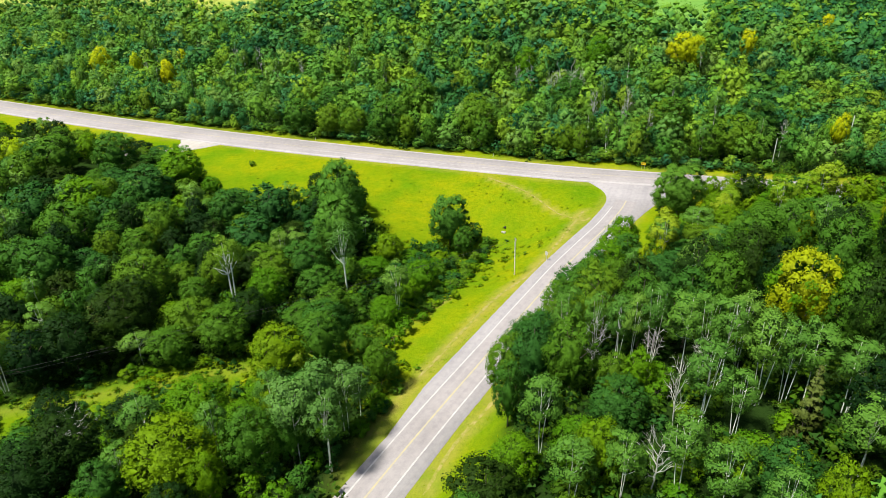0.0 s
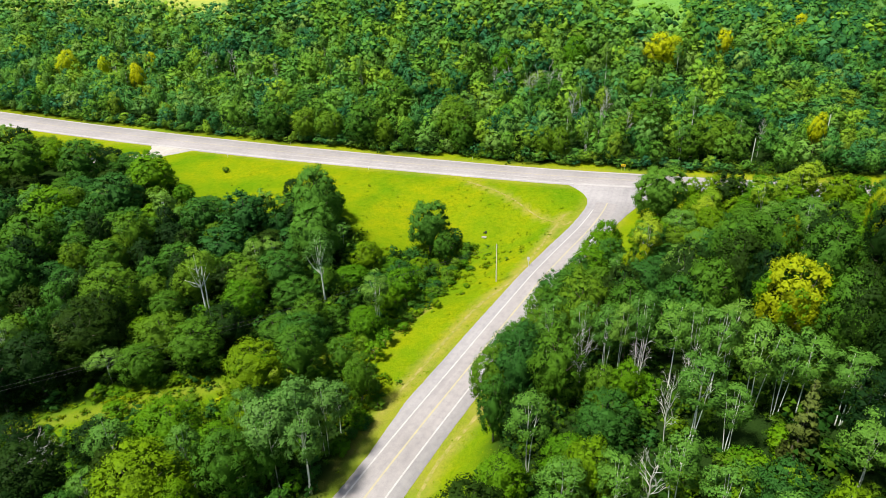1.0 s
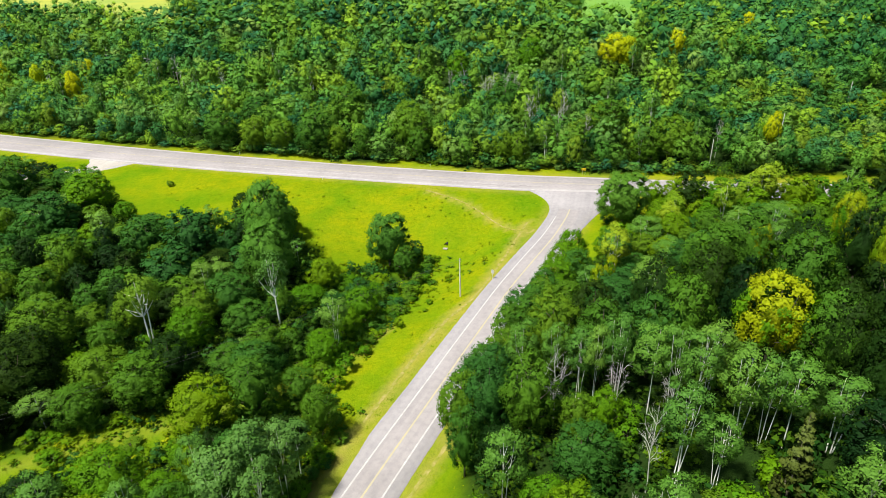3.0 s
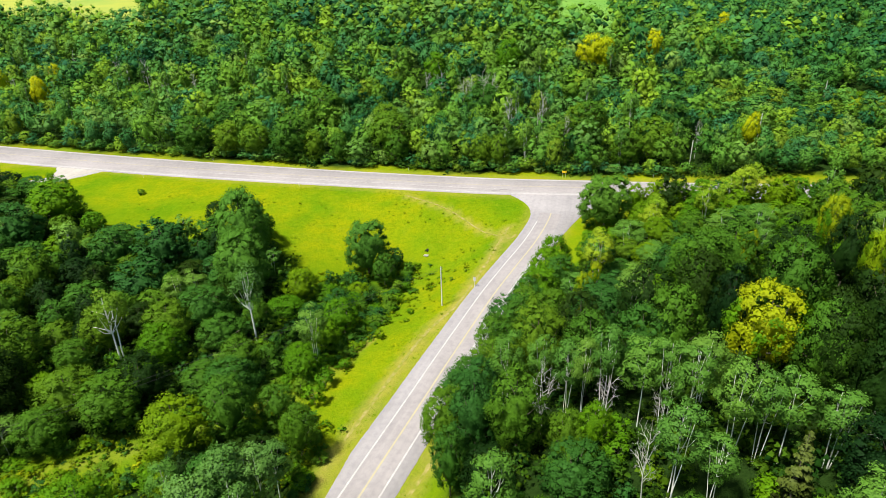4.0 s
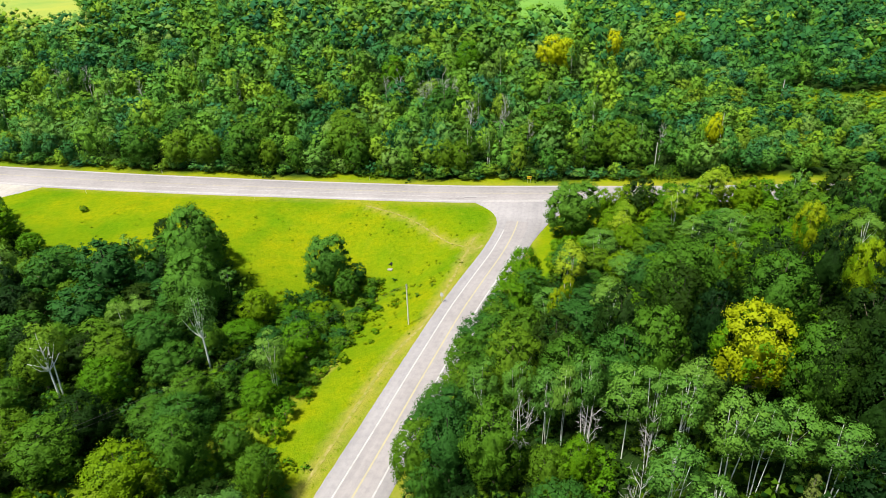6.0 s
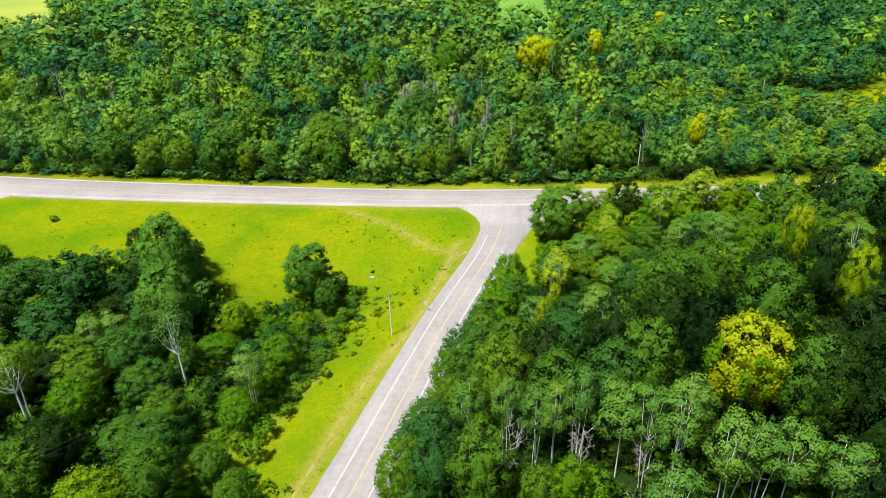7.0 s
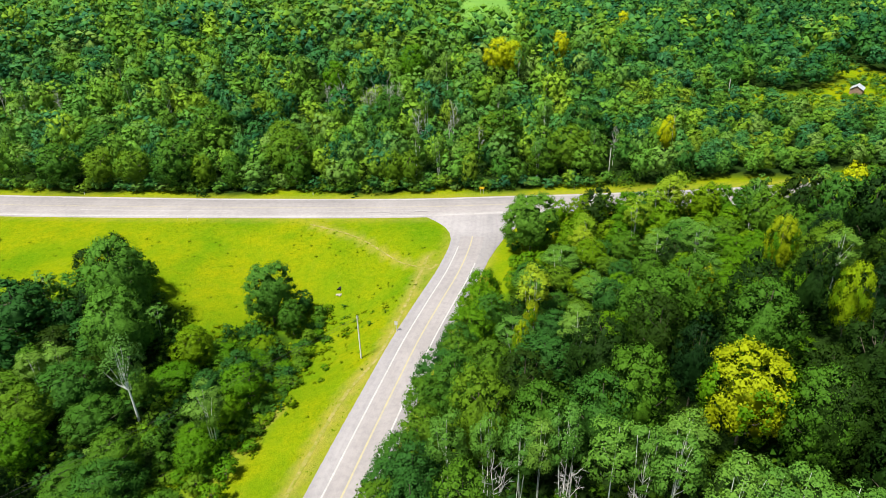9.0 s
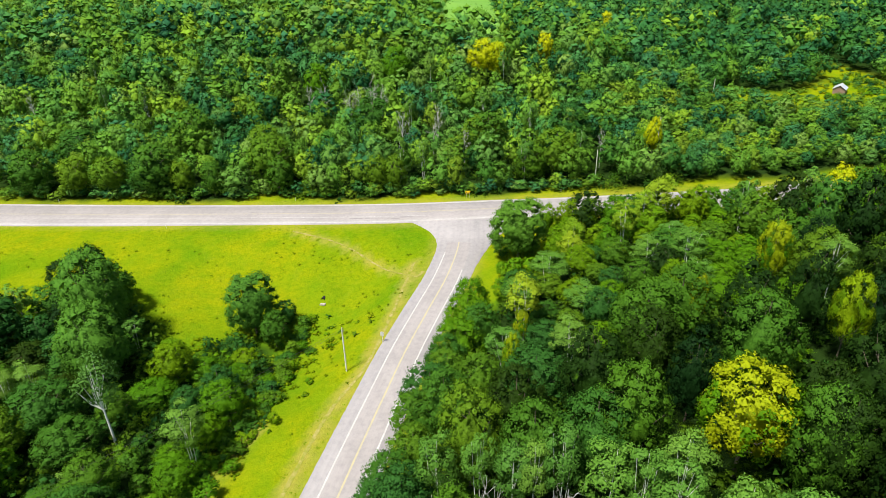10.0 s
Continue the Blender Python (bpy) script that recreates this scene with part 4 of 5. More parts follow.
def fill(x0, x1, y0, y1, gap, chooser, keep, seed, tries):
    """Trees at random places that keep their distance from those that stand."""
    rng = np.random.default_rng(seed)
    xs, ys = rng.uniform(x0, x1, tries), rng.uniform(y0, y1, tries)
    ok = in_woods(xs, ys) & keep(xs, ys)
    for gx, gy, gr in GLADES:
        ok &= np.hypot(xs - gx, ys - gy) > gr
    for x, y in zip(xs[ok], ys[ok]):
        near = np.array(STANDING)
        kind, radius, up = chooser(rng, x, y)
        off = side_s(x, y)[0]
        if -(11 + 0.9 * radius) < off < 0:
            continue
        d = np.hypot(near[:, 0] - x, near[:, 1] - y)
        if np.all(d > (gap + (0.07 if x > 50 and y < 130 else 0)) * (near[:, 2] + radius)):
            plant(kind, float(x), float(y), radius, tall_of(kind, radius, up) * rng.uniform(0.66, 1.1) * (0.6 if -150 < x < -75 and -75 < main_u(x, y) < 0 else 0.62 if line_dist(x, y, MEADOW_EDGE) < 24 else 0.8 if -75 < x < 0 and 118 < y < 185 else 1))


MEADOW_EDGE = [(-24, 131), (-17, 135), (-10.5, 139), (-5, 149), (-1, 160), (4, 171), (8, 185), (-7, 182), (-19, 177)]

VERGE_EDGE = [(-22, 84), (-19.5, 90), (-15.5, 104), (-16, 117), (-28, 118), (-37, 112), (-46, 108), (-57, 104)]


def mixed(parts, up=0.0, young=False):
    kinds, chances, sizes = zip(*parts)
    chances = np.array(chances) / sum(chances)

    def choose(rng, x, y):
        i = rng.choice(len(kinds), p=chances)
        if not young and line_dist(x, y, MEADOW_EDGE) < 10:        # young growth along the meadow
            return ("l", "o", "l", "s")[rng.integers(4)], float(rng.uniform(2.4, 4.0)), -4.5
        if not young and line_dist(x, y, VERGE_EDGE) < 6:
            return ("l", "s", "s")[rng.integers(3)], float(rng.uniform(1.8, 3.0)), -5.0
        if young and side_s(x, y)[1] > 48 and side_s(x, y)[0] < 70 and rng.random() < 0.8:
            return ("l", "o", "l", "a", "o")[rng.integers(5)], float(rng.uniform(3.0, 4.4)), up - 5.0
        # more of the dark kind, whose colour includes the shade inside these stands
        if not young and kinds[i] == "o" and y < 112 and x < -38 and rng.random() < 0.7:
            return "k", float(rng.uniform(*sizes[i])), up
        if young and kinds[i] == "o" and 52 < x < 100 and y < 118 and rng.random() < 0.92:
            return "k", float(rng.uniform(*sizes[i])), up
        return kinds[i], float(rng.uniform(*sizes[i])), up - (6.0 * float(smooth(side_s(x, y)[1], 60, 90) * (1 - smooth(x, 92, 120))) - 3.5 * float(smooth(x, 100, 135)) if young else 0)
    return choose


fill(-215, 12, 66, 305, 0.62, mixed([("o", 0.50, (3.4, 6.4)), ("k", 0.22, (3.4, 6.4)), ("l", 0.08, (3.0, 5.4)), ("a", 0.11, (2.6, 3.8))]),
     lambda x, y: (main_u(x, y) < -12) & (side_s(x, y)[0] < 0) & (x > -25 - (y + 10) * 0.62), 5, 2600)
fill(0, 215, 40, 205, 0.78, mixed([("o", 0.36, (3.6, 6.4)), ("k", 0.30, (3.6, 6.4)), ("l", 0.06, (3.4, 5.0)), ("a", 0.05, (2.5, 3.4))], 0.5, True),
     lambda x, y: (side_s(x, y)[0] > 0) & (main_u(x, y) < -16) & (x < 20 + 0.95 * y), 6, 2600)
stand("s", [(-80.5, 250.3, 1.3), (4, 166, 1.8), (1, 158, 1.8), (-4, 149, 1.6), (-9, 142, 1.5), (-14, 137, 1.6), (7, 174, 1.9), (11, 184, 1.8),
            (-12, 130, 2.2), (-14, 124, 2.4), (-17, 128, 2.0), (9, 158, 0.9), (7.5, 153, 0.8), (-20, 132, 1.8), (-24, 128, 1.6), (-19, 118, 1.8), (-17, 112, 1.6), (-16.5, 104, 1.5), (-19, 95, 1.7), (-119, 271, 1.8)])


rng = np.random.default_rng(16)
for n in range(70):     # bushes and weeds that soften the edge of the wood
    px, py = resample(MEADOW_EDGE, 1.0)[rng.integers(60)] + rng.normal(0, 2.2, 2) + np.array((1.2, -0.8))
    plant("s", float(px), float(py), rng.uniform(0.9, 2.2), rng.uniform(0.9, 2.8))
for n in range(80):
    px, py = resample(VERGE_EDGE, 1.0)[rng.integers(75)] + rng.normal(0, 1.6, 2)
    if line_dist(px, py, SIDE_ROAD) > 10 and side_s(px, py)[0] < 0:
        plant("s", float(px), float(py), rng.uniform(0.9, 2.0), rng.uniform(0.9, 3.0))
rng = np.random.default_rng(18)
for n in range(46):     # pale stems and dead crowns that stand out of the hillside
    x = rng.uniform(-230, -30) if n % 3 else rng.uniform(-30, 130)
    y = float(np.interp(x, MAIN_X, MAIN_Y)) + rng.uniform(20, 110)
    plant("d" if n % 4 == 0 else "a", x, y, rng.uniform(2.0, 3.0), rng.uniform(17, 21) if n % 4 else 15.0)
rng = np.random.default_rng(14)
for n in range(50):     # shrubs in the valley clearing
    x, y = rng.uniform(222, 312), rng.uniform(258, 302)
    if inside(x, y, VALLEY_OPEN) and math.hypot(x - 283, y - 281) > 8:
        plant("s", x, y, rng.uniform(1.3, 2.6), rng.uniform(1.8, 3.6))
stand("s", [(25, 84, 2.2), (28, 89, 2.4), (33, 83, 2.0), (35, 88, 2.3), (30, 80, 2.1), (27, 93, 2.0), (39, 65, 2.3), (43, 60, 2.2), (37, 60, 2.1), (45, 66, 2.4), (41, 56, 2.0),
            (31, 63, 2.1), (28, 58, 2.2), (33, 57, 1.9), (62, 173, 2.3), (66, 178, 2.5), (70, 176, 2.2), (64, 181, 2.0), (-23.5, 90, 2.1), (-22, 95, 2.0), (-28, 83, 2.3), (-31, 79, 2.4), (-26, 87, 2.0), (-33, 84, 2.2), (-29, 76, 2.0), (-25, 93, 1.8), (-36, 80, 2.3)])
rng = np.random.default_rng(17)
for n in range(46):     # weeds and shrubs that close in on the woodland ride
    x = rng.uniform(-125, -24)
    y = float(np.interp(x, [-140, -96, -77, -61, -48, -24], [94, 103, 109, 114.5, 117.5, 123])) + rng.choice((-3.6, 4.2)) + rng.normal(0, 1.0)
    plant("s", x, y, rng.uniform(1.0, 2.3), rng.uniform(1.0, 3.2))
stand("s", [(-62, 136, 2.2), (-55, 140, 2.0), (-58, 145, 2.4), (-52, 135, 2.3), (-30, 138, 2.0), (-25, 142, 2.3), (-27, 146, 1.8), (-23, 136, 2.0), (-65, 143, 2.2)])


# ---- woods that nobody could count ----
def woods(name, label, places, leaf_count, leaf_size, seed, n_clumps=10, size_clump=0.42, leaves=(LEAF_MAPLE, LEAF_ELM, LEAF_POPLAR, LEAF_ASH, LEAF_YELLOW), category="woods", lump=0.42):
    """Many trees in one mesh: x, y, radius, height and colour class of each."""
    rng = np.random.default_rng(seed)
    protos = [clumps(rng, n_clumps, 5.0, 1.5, 13.6, size_clump, 0.15, 0.45) for _ in range(10)]
    vs, ns, t3, tint, m3, at = [], [], [], [], [], 0
    for x, y, rad, tall, cls in places:
        c, r = protos[rng.integers(10)]
        a = rng.uniform(0, 2 * np.pi)
        rot = np.array([[np.cos(a), -np.sin(a), 0], [np.sin(a), np.cos(a), 0], [0, 0, 1]])
        sc = np.array([rad / 5, rad / 5, tall / 14])
        v, n, f3 = leafage(rng, c, r, leaf_count, leaf_size * 5 / rad, np.array([0, 0, 6.5]), np.array([5, 5, 6]), 0.15, heart=0.62, core=OCTA, body=0.42, rough=0.14, lump=lump)
        vs.append((v * sc) @ rot.T + np.array([x, y, float(height(x, y))]))
        ns.append(n @ rot.T)
        t3.append(f3 + at)
        at += len(v)
        tint.append(np.full(len(v), rng.random()))
        m3.append(np.full(len(f3), cls))
    me = raw_mesh(name, np.concatenate(vs), np.concatenate(t3), leaves,
                  np.concatenate(ns), np.concatenate(tint), np.concatenate(m3))
    return tagged(new(name, me), label, category, kind="stuff")


def scatter(x0, x1, y0, y1, gap, tries, seed, keep, sizes, chances=(0.48, 0.22, 0.17, 0.13, 0.0)):
    rng = np.random.default_rng(seed)
    xs, ys = rng.uniform(x0, x1, tries), rng.uniform(y0, y1, tries)
    ok = in_woods(xs, ys) & keep(xs, ys)
    taken, out = {}, []
    for px, py, pr in STANDING:
        taken.setdefault((int(px // 12), int(py // 12)), []).append((px, py, pr))
    for x, y in zip(xs[ok], ys[ok]):
        low = smooth(x, 125, 190) * (1 - smooth(main_u(x, y), 55, 140)) * (main_u(x, y) > 0)       # low growth in the valley
        rad = rng.uniform(*sizes) * (1 - 0.3 * low)
        cell = (int(x // 12), int(y // 12))
        near = [q for i in (-1, 0, 1) for j in (-1, 0, 1) for q in taken.get((cell[0] + i, cell[1] + j), ())]
        if all((q[0] - x) ** 2 + (q[1] - y) ** 2 > (gap * (q[2] + rad)) ** 2 for q in near):
            taken.setdefault(cell, []).append((x, y, rad))
            out.append((x, y, rad, (8.5 + rad * 1.25) * rng.uniform(0.7, 1.25) * (1 - 0.34 * low) * (0.6 if -170 < x < -75 and -75 < main_u(x, y) < 0 else 1), rng.choice(5, p=(0.44, 0.15, 0.17, 0.24, 0.0) if x < -60 else chances if x < 130 else (0.42, 0.24, 0.12, 0.22, 0.0) if x < 210 or main_u(x, y) < 85 else (0.2, 0.04, 0.06, 0.7, 0.0))))
    return out


STANDING.extend([(121.0, 229.0, 4.5), (159.0, 246.0, 5.0), (157.0, 240.0, 4.0), (214.0, 285.0, 5.0)])       # kept clear round the poles
seen = lambda x, y: (x > -40 - y * 0.66) & (x < 60 + y * 1.05)
woods("hillside_woods", "dense mixed green broadleaf woods on the hillside",
      scatter(-330, 360, 190, 480, 0.62, 14000, 27, lambda x, y: seen(x, y) & (main_u(x, y) > 14) & (main_u(x, y) < 52), (3.2, 6.4)), 820, 0.46, 22, 34, 0.25)
woods("upper_woods", "mixed green broadleaf woods high on the hillside",
      scatter(-430, 360, 190, 620, 0.62, 30000, 21, lambda x, y: seen(x, y) & (main_u(x, y) >= 52) & (main_u(x, y) < 125), (3.6, 7.2)), 440, 0.58, 28, 24, 0.3)
woods("distant_woods", "distant mixed green woods up to the plateau fields",
      scatter(-420, 640, 280, 760, 0.62, 26000, 23, lambda x, y: seen(x, y) & (main_u(x, y) >= 125) & (np.hypot(x, y) < 690) & ((np.hypot(x, y) < 560) | (x < -60) | (x > 170)), (5.0, 9.2)), 170, 0.85, 24, 11, 0.41)
near_path = lambda x, y: (np.abs(x) < 75) & (y > -35) & (y < 42)
woods("southern_woods", "dense green woods under the start of the flight",
      scatter(-75, 75, -35, 42, 0.60, 1500, 36, lambda x, y: (main_u(x, y) < -14) & near_path(x, y) & (line_dist(x, y, SIDE_ROAD) > 14), (3.6, 6.6)), 300, 0.68, 37, 22, 0.28)
woods("far_side_woods", "dense woods beyond the meadow and the rise",
      scatter(-330, 330, -30, 330, 0.74, 9000, 25, lambda x, y: (main_u(x, y) < -14) & ~near_path(x, y) & ((x < -25 - (y + 10) * 0.62) | (x < -215) | (x > 20 + 0.95 * y) | (y < 42)), (4.0, 7.0)), 50, 1.35, 26, 12, 0.36)


rng = np.random.default_rng(19)
scrub = [(x, y, r, r * 1.3, c) for x, y, r, c in zip(rng.uniform(195, 360, 1300), rng.uniform(255, 415, 1300), rng.uniform(0.7, 1.9, 1300), rng.choice(5, 1300, p=(0.3, 0.45, 0.15, 0.1, 0)))
         if inside(x, y, VALLEY_OPEN) and math.hypot(x - 283, y - 281) > 6]
woods("valley_scrub", "low green scrub in the valley clearing", scrub, 60, 0.55, 29, 8, 0.4)


rng = np.random.default_rng(12)
hedge = []
for x in np.arange(-310, 118, 2.0):     # low bushes along the highway in front of the trees
    xx = x + rng.uniform(-2, 2)
    hedge.append((xx, float(np.interp(xx, MAIN_X, MAIN_Y)) + rng.uniform(13.5, 18.0), rng.uniform(1.6, 3.4), rng.uniform(2.2, 6.5), rng.choice(4, p=(0.45, 0.35, 0.1, 0.1))))
woods("roadside_bushes", "green bushes along the far side of the highway", hedge, 320, 0.46, 34, 16, 0.30, category="bushes")
young = []
while len(young) < 420:     # saplings that close the floor of the rise
    px, py = rng.uniform(12, 112), rng.uniform(46, 136)
    if side_s(px, py)[0] > 12 and px < 14 + 0.98 * py and all(math.hypot(px - q[0], py - q[1]) > 2.2 for q in young):
        # mostly the darkened undergrowth leaf, in place of deep shade in the gaps
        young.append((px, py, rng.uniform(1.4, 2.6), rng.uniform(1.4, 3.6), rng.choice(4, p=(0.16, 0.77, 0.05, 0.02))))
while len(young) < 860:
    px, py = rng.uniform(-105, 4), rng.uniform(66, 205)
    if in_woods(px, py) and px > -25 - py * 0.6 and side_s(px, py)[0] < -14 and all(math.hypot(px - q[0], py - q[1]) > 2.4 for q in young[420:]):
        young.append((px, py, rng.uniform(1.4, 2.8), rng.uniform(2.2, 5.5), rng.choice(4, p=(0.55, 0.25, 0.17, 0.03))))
woods("young_growth", "young green saplings under the trees of the woods", young, 250, 0.27, 35, 9, 0.38, (LEAF_OAK, LEAF_UNDER_SHADE, LEAF_LIME, LEAF_ASPEN), "saplings")


rng = np.random.default_rng(41)
weeds = []
for line, count in ((MEADOW_EDGE, 330), (VERGE_EDGE, 200), ([(8, 188), (14, 182), (21, 176), (10, 170), (6, 160)], 60), ([(-96, 105), (-77, 110.5), (-61, 116), (-48, 119)], 110)):
    way = resample(line, 1.0)
    spots = way[rng.integers(0, len(way), count)] + rng.normal(0, 2.6, (count, 2))
    ok = (line_dist(spots[:, 0], spots[:, 1], SIDE_ROAD) > 11) & (main_u(spots[:, 0], spots[:, 1]) < -12)
    for px, py in spots[ok]:     # weeds that thin out from the woods into the grass
        weeds.append((px, py, rng.uniform(0.35, 1.2), rng.uniform(0.3, 1.1), rng.choice(4, p=(0.12, 0.4, 0.08, 0.4))))
for px, py in np.c_[rng.uniform(-90, 45, 700), rng.uniform(140, 265, 700)]:
    if main_u(px, py) < -12 and side_s(px, py)[0] < -12 and not in_woods(px, py) and math.sin(px * 0.19 + 2.2 * math.sin(py * 0.11)) + math.cos(py * 0.23 + px * 0.07) > 0.4:
        weeds.append((px, py, rng.uniform(0.2, 0.5), rng.uniform(0.15, 0.4), 3))
woods("meadow_weeds", "low green and yellowish weeds in the meadow grass", weeds, 34, 0.2, 42, 5, 0.45, (LEAF_OAK, LEAF_LIME, LEAF_YELLOW, GRASS_BLADE), "weeds")


def undergrowth():
    rng = np.random.default_rng(31)
    xs, ys = rng.uniform(-130, 160, 2600), rng.uniform(55, 270, 2600)
    ok = in_woods(xs, ys) & (xs > -40 - ys * 0.66) & (xs < 40 + 0.98 * ys) & (main_u(xs, ys) < 30)
    vs, ns, t3, tint, at = [], [], [], [], 0
    for x, y in zip(xs[ok], ys[ok]):
        k = rng.uniform(0.9, 2.3)
        c = rng.normal(0, 0.9, (4, 3)) * np.array([1, 1, 0.25]) + np.array([0, 0, 0.9])
        v, n, f3 = leafage(rng, c, np.full(4, 0.9), 46, 0.34, np.array([0, 0, 0.5]), np.array([1.8, 1.8, 1.2]), 0.2, heart=0.4, core=OCTA)
        vs.append(v * k + np.array([x, y, float(height(x, y))]))
        ns.append(n)
        t3.append(f3 + at)
        at += len(v)
        tint.append(np.full(len(v), rng.random()))
    # one dark leaf colour that includes the shade of the trees above
    me = raw_mesh("undergrowth", np.concatenate(vs), np.concatenate(t3), [LEAF_UNDER_SHADE], np.concatenate(ns), np.concatenate(tint))
    return tagged(new("undergrowth", me), "leafy undergrowth on the forest floor, canopy shade put into its dark colour", "undergrowth", kind="stuff")


undergrowth()


def tall_grass():
    rng = np.random.default_rng(33)
    xs, ys = rng.uniform(-135, 90, 90000), rng.uniform(70, 290, 90000)
    verge = np.minimum(line_dist(xs, ys, SIDE_ROAD) - 7.2, np.abs(main_u(xs, ys)) - 9.6)
    patch = np.sin(xs * 0.21 + 2 * np.sin(ys * 0.13)) + np.cos(ys * 0.27 + xs * 0.05)
    ok = ~in_woods(xs, ys) & (verge > 0) & (main_u(xs, ys) < 18) & (rng.random(90000) < 0.10 + 0.24 * (patch > 0.3)) & (xs < 75)
    for line in TRACKS[:3]:
        ok &= line_dist(xs, ys, line) > 0.8
    xs, ys = xs[ok], ys[ok]
    n = len(xs)
    base = np.c_[xs, ys, height(xs, ys) - 0.03]
    vs, ns = [], []
    for k in range(3):      # three blades fan out of each tuft
        a = rng.uniform(0, 2 * np.pi, n)
        way = np.c_[np.cos(a), np.sin(a), np.zeros(n)]
        wide = np.c_[-np.sin(a), np.cos(a), np.zeros(n)] * rng.uniform(0.10, 0.22, n)[:, None]
        tip = base + way * rng.uniform(0.15, 0.5, n)[:, None] + np.c_[np.zeros((n, 2)), rng.uniform(0.07, 0.2, n)]
        vs.append(np.stack([base - wide, base + wide, tip], 1))
        up = np.c_[rng.normal(0, 0.16, (n, 2)), np.ones(n)]
        ns.append(np.repeat(up / np.linalg.norm(up, axis=1)[:, None], 3, axis=0))
    me = raw_mesh("tall_grass", np.concatenate(vs).reshape(-1, 3), 3, [GRASS_BLADE], np.concatenate(ns), np.repeat(np.tile(rng.random(n), 3), 3))
    return tagged(new("tall_grass", me), "tufts of tall yellow-green meadow grass", "grass", kind="stuff")


tall_grass()


# ---- poles, signs and small things ----
def ground_pose(x, y, turn=0.0):
    return pose(x, y, float(height(x, y)), 0, 0, turn)


def utility_pole(x, y, tall, turn=0.0, arms=True, label="weathered grey wooden utility pole in the meadow"):
    pole = thing("utility_pole", ground_pose(x, y, turn), label, "pole", "utility poles")
    part("shaft", rod(0.17, 0.13, tall + 0.6, (0, 0, -0.6)), POLE_WOOD, pole)
    part("pole_cap", rod(0.14, 0.12, 0.06, (0, 0, tall)), STEEL, pole)
    if arms:
        for s in (0.0, -0.55):
            part("bracket", box(0.34, 0.08, 0.08, (0.2, 0, tall - 0.35 + s), 0.01), STEEL, pole)
            part("insulator", rod(0.06, 0.045, 0.16, (0.36, 0, tall - 0.32 + s), 8), CONCRETE, pole)
    return pole


utility_pole(17.0, 156.0, 11.3)
utility_pole(-118.0, 94.0, 11.3, label="weathered wooden utility pole at the woodland ride")
utility_pole(122.0, 233.0, 10.5, arms=False, label="thin grey wooden pole beside the highway")
utility_pole(160.0, 251.0, 11.5, arms=False, label="leaning grey wooden pole beside a yellow tree")
utility_pole(216.0, 290.0, 9.0, arms=False, label="pale wooden pole in the valley clearing")


def cable(a, b, sag, label):
    t = np.linspace(0, 1, 32)[:, None]
    path = np.array(a) * (1 - t) + np.array(b) * t
    path[:, 2] -= 4 * sag * (t * (1 - t)).ravel()
    v, f = tube(path, np.full(32, 0.022), 5)
    return tagged(new("power_cable", raw_mesh("power_cable", v, f, [CABLE])), label, "cable", "power cables")


za, zb = float(height(17, 156)), float(height(-118, 94))
for n in range(2):
    cable((17.36, 156, za + 11.15 - 0.55 * n), (-117.64, 94, zb + 11.15 - 0.55 * n), 1.8 + 0.5 * n, "thin dark power cable sagging over the wood")


def road_sign(x, y, turn, tall=2.6, label="road sign on a steel post, bare grey back"):
    sign = thing("road_sign", ground_pose(x, y, turn), label, "road sign", "road signs")
    part("post", box(0.12, 0.08, tall + 0.4, (0, 0, tall / 2 - 0.2), 0.01), SIGN_BACK, sign)
    bm = box(0.8, 0.02, 1.05, (0, -0.055, tall - 0.6), 0.008)
    part("plate", bm, SIGN_BACK, sign, "bare aluminium sign plate")
    return sign


road_sign(26.8, 163.2, -30, 3.0)
road_sign(-196, 317, 25, 2.2, "small road sign on a post beside the highway")


def arrow_board(x, y, turn):
    sign = thing("arrow_board", ground_pose(x, y, turn), "yellow warning board with black arrow on two posts", "road sign")
    for dx in (-0.5, 0.5):
        part("post", box(0.1, 0.08, 2.7, (dx, 0, 1.2), 0.01), STEEL, sign)
    board = part("board", box(1.6, 0.05, 0.9, (0, -0.07, 2.1), 0.02), SIGN_YELLOW, sign, "yellow sheet-metal board")
    part("arrow_shaft", box(0.8, 0.012, 0.12, (0, -0.102, 2.1)), BLACK, board, "black painted arrow")
    for s in (-1, 1):
        bm = bmesh.new()
        vs = [bm.verts.new(p) for p in ((s * 0.7, -0.104, 2.1), (s * 0.38, -0.104, 2.34), (s * 0.38, -0.104, 1.86))]
        bm.faces.new(vs if s > 0 else vs[::-1])
        ext = bmesh.ops.extrude_face_region(bm, geom=bm.faces[:])
        bmesh.ops.translate(bm, vec=(0, 0.008, 0), verts=[v for v in ext["geom"] if isinstance(v, bmesh.types.BMVert)])
        part("arrow_head", bm, BLACK, board)


arrow_board(73.5, 233.5, -17)


def marker_post(x, y, turn=0.0):
    post = thing("marker_post", ground_pose(x, y, turn), "thin white reflector post on the highway verge", "marker post", "marker posts")
    part("stake", box(0.11, 0.05, 1.5, (0, 0, 0.6), 0.01), SIGN_BACK, post)
    part("reflector", box(0.1, 0.02, 0.16, (0, -0.035, 1.2), 0.005), PAINT_WHITE, post)


for x, y in ((-23.5, 245.5), (17.8, 252.5), (105.0, 226.5), (-84, 267), (-60, 281)):
    marker_post(x, y, -20)


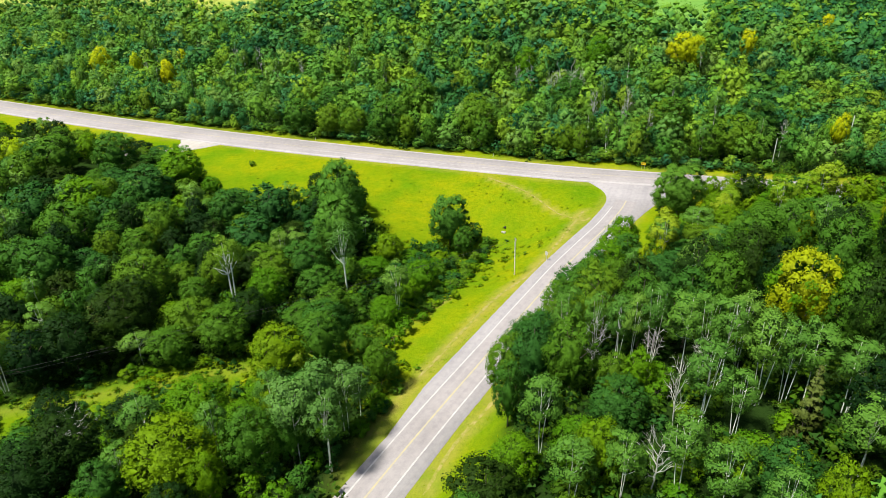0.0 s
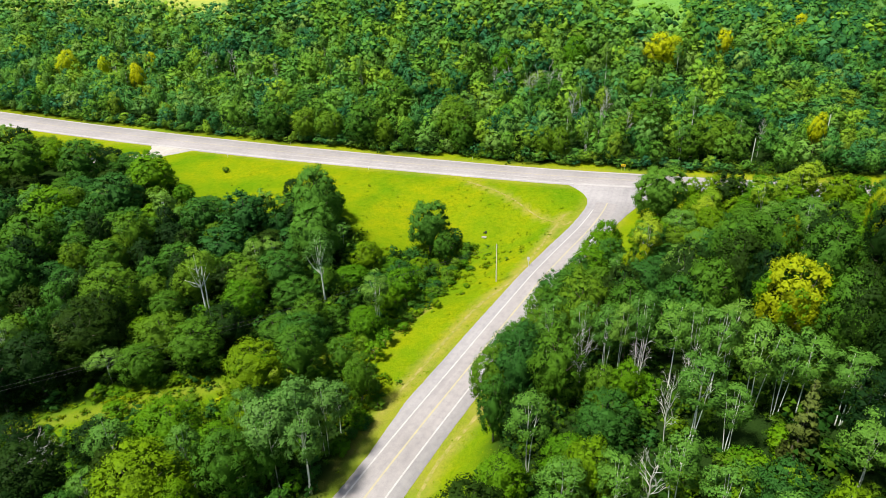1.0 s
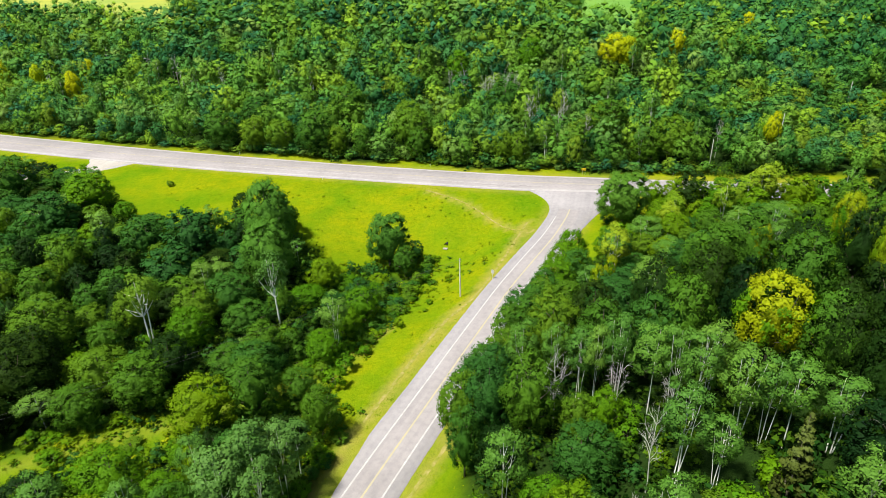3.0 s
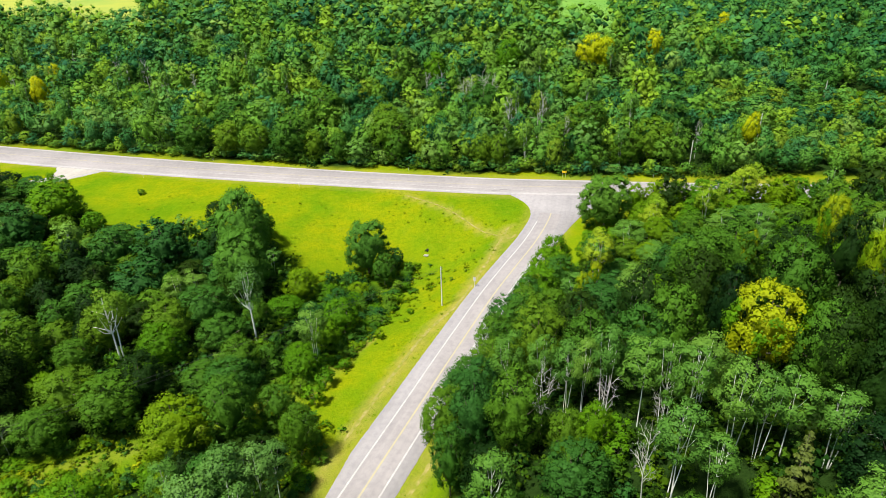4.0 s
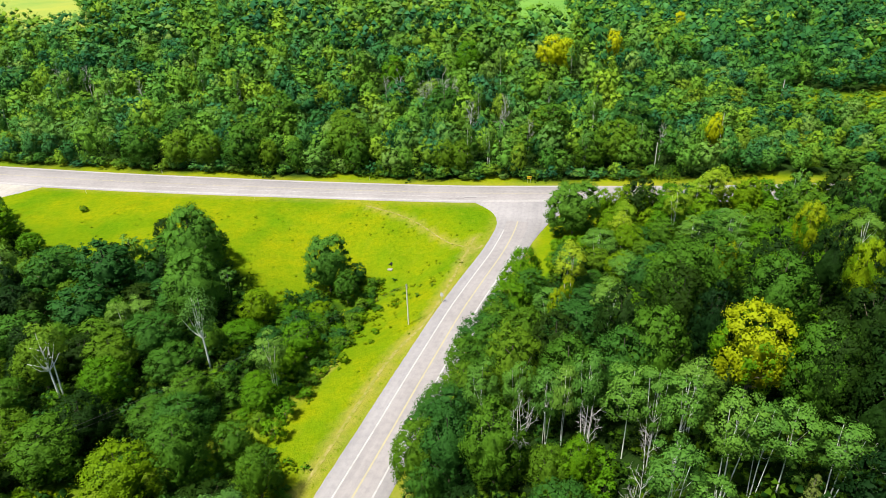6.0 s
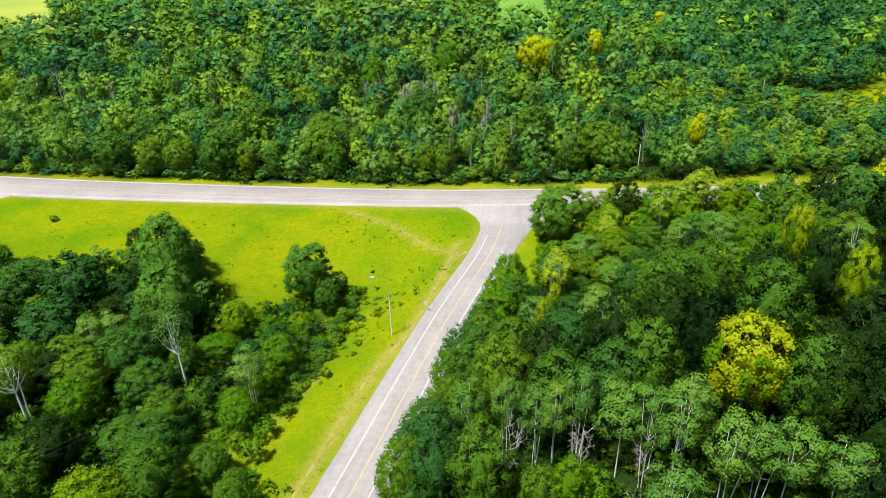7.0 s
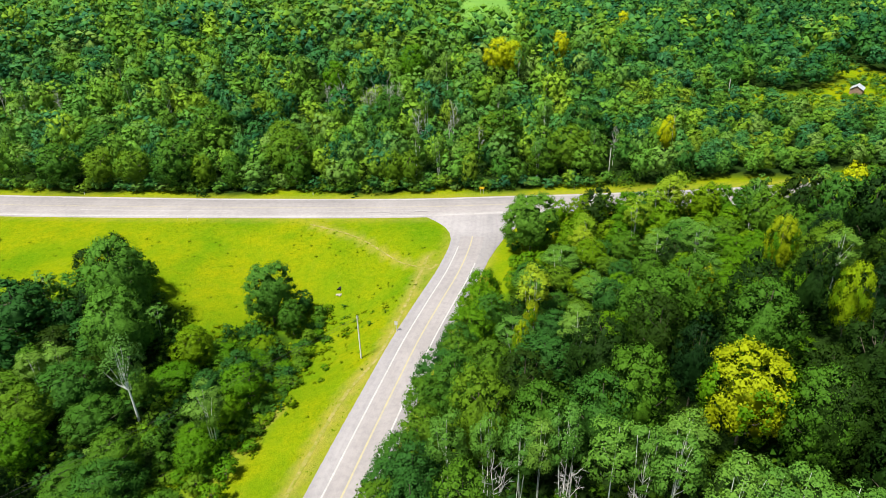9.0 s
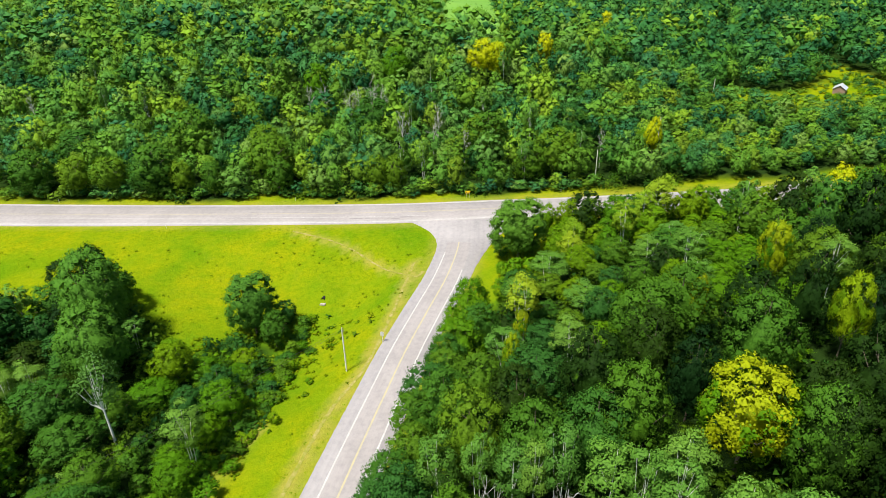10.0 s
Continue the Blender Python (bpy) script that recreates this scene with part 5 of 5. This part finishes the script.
def culvert(x, y, turn):
    ob = thing("culvert", pose(x, y, float(height(x - 0.8, y - 1.0)) - 0.15, 0, 0, turn), "dark round culvert pipe mouth above a pale apron", "culvert")
    bm = bmesh.new()
    n = 20
    rings = []
    for r, yy in ((0.5, 0.6), (0.5, -1.6), (0.54, -1.6), (0.54, 0.6)):
        rings.append([bm.verts.new((r * math.cos(a), yy, 0.75 + r * math.sin(a))) for a in (2 * math.pi * i / n for i in range(n))])
    for k in range(4):
        a, b = rings[k], rings[(k + 1) % 4]
        for i in range(n):
            bm.faces.new((a[i], a[(i + 1) % n], b[(i + 1) % n], b[i]))
    # black colour stands in for the unlit inside of the pipe
    part("pipe", bm, BLACK, ob, "pipe coloured black for the darkness of its mouth")
    part("apron", box(1.5, 1.7, 0.4, (-0.4, 1.3, 0.12), 0.08), CONCRETE, ob, "pale silted concrete apron")
    # added black sheet that closes the pipe and keeps the hole dark
    part("backing", box(1.3, 0.1, 1.3, (0, -1.5, 0.75)), BLACK, ob)


culvert(17.4, 192.2, 148)


def boulder(x, y, r, seed, label):
    rng = np.random.default_rng(seed)
    bm = bmesh.new()
    bmesh.ops.create_icosphere(bm, subdivisions=2, radius=r)
    for v in bm.verts:
        v.co *= rng.uniform(0.8, 1.12)
        v.co.z *= 0.7
    ob = part("boulder", bm, CONCRETE)
    ob.matrix_world = ground_pose(x, y) @ pose(0, 0, r * 0.45)
    tagged(ob, label, "boulder", "boulders")


boulder(-129, 271.5, 1.5, 3, "pale boulder beside the gravel field entrance")
boulder(-119.5, 271.8, 0.9, 4, "pale boulder beside the gravel field entrance")


def shed(x, y, turn):
    ob = thing("shed", ground_pose(x, y, turn), "small brown wooden shed with a pale tin gable roof", "shed")
    w, d, h = 5.8, 5.4, 2.3
    for s in (-1, 1):
        part("wall", box(w, 0.15, h + 0.3, (0, s * (d / 2 - 0.08), h / 2 - 0.15), 0.01), BOARDS, ob)
        bm = bmesh.new()
        pts = [(s * (w / 2 - 0.02), -d / 2 + 0.16, -0.3), (s * (w / 2 - 0.02), d / 2 - 0.16, -0.3), (s * (w / 2 - 0.02), d / 2 - 0.16, h), (s * (w / 2 - 0.02), 0, h + 1.6), (s * (w / 2 - 0.02), -d / 2 + 0.16, h)]
        face = bm.faces.new([bm.verts.new(p) for p in pts])
        ext = bmesh.ops.extrude_face_region(bm, geom=[face])
        bmesh.ops.translate(bm, vec=(-s * 0.15, 0, 0), verts=[v for v in ext["geom"] if isinstance(v, bmesh.types.BMVert)])
        part("gable_wall", bm, BOARDS, ob)
        ang = math.degrees(math.atan2(1.65, d / 2))
        part("roof", box(w + 0.8, 3.45, 0.08, (0, s * 1.5, h + 0.84), 0.01, pose(0, 0, 0, -s * ang, 0, 0)), ROOF_TIN, ob, "pale tin roof sheet")
    part("ridge_cap", box(w + 0.8, 0.35, 0.06, (0, 0, h + 1.78), 0.01), ROOF_TIN, ob)
    door = part("door", box(1.0, 0.06, 2.0, (-1.6, -d / 2 - 0.04, 1.0), 0.01), BOARDS, ob)
    part("handle", box(0.05, 0.05, 0.2, (-1.25, -d / 2 - 0.09, 1.0), 0.01), STEEL, door)
    win = part("window", box(1.1, 0.05, 0.9, (1.5, -d / 2 - 0.02, 1.5), 0.01), ROOF_TIN, ob)
    part("pane", box(0.9, 0.03, 0.7, (1.5, -d / 2 - 0.05, 1.5)), DARK_GLASS, win)


shed(283.0, 281.0, 35)
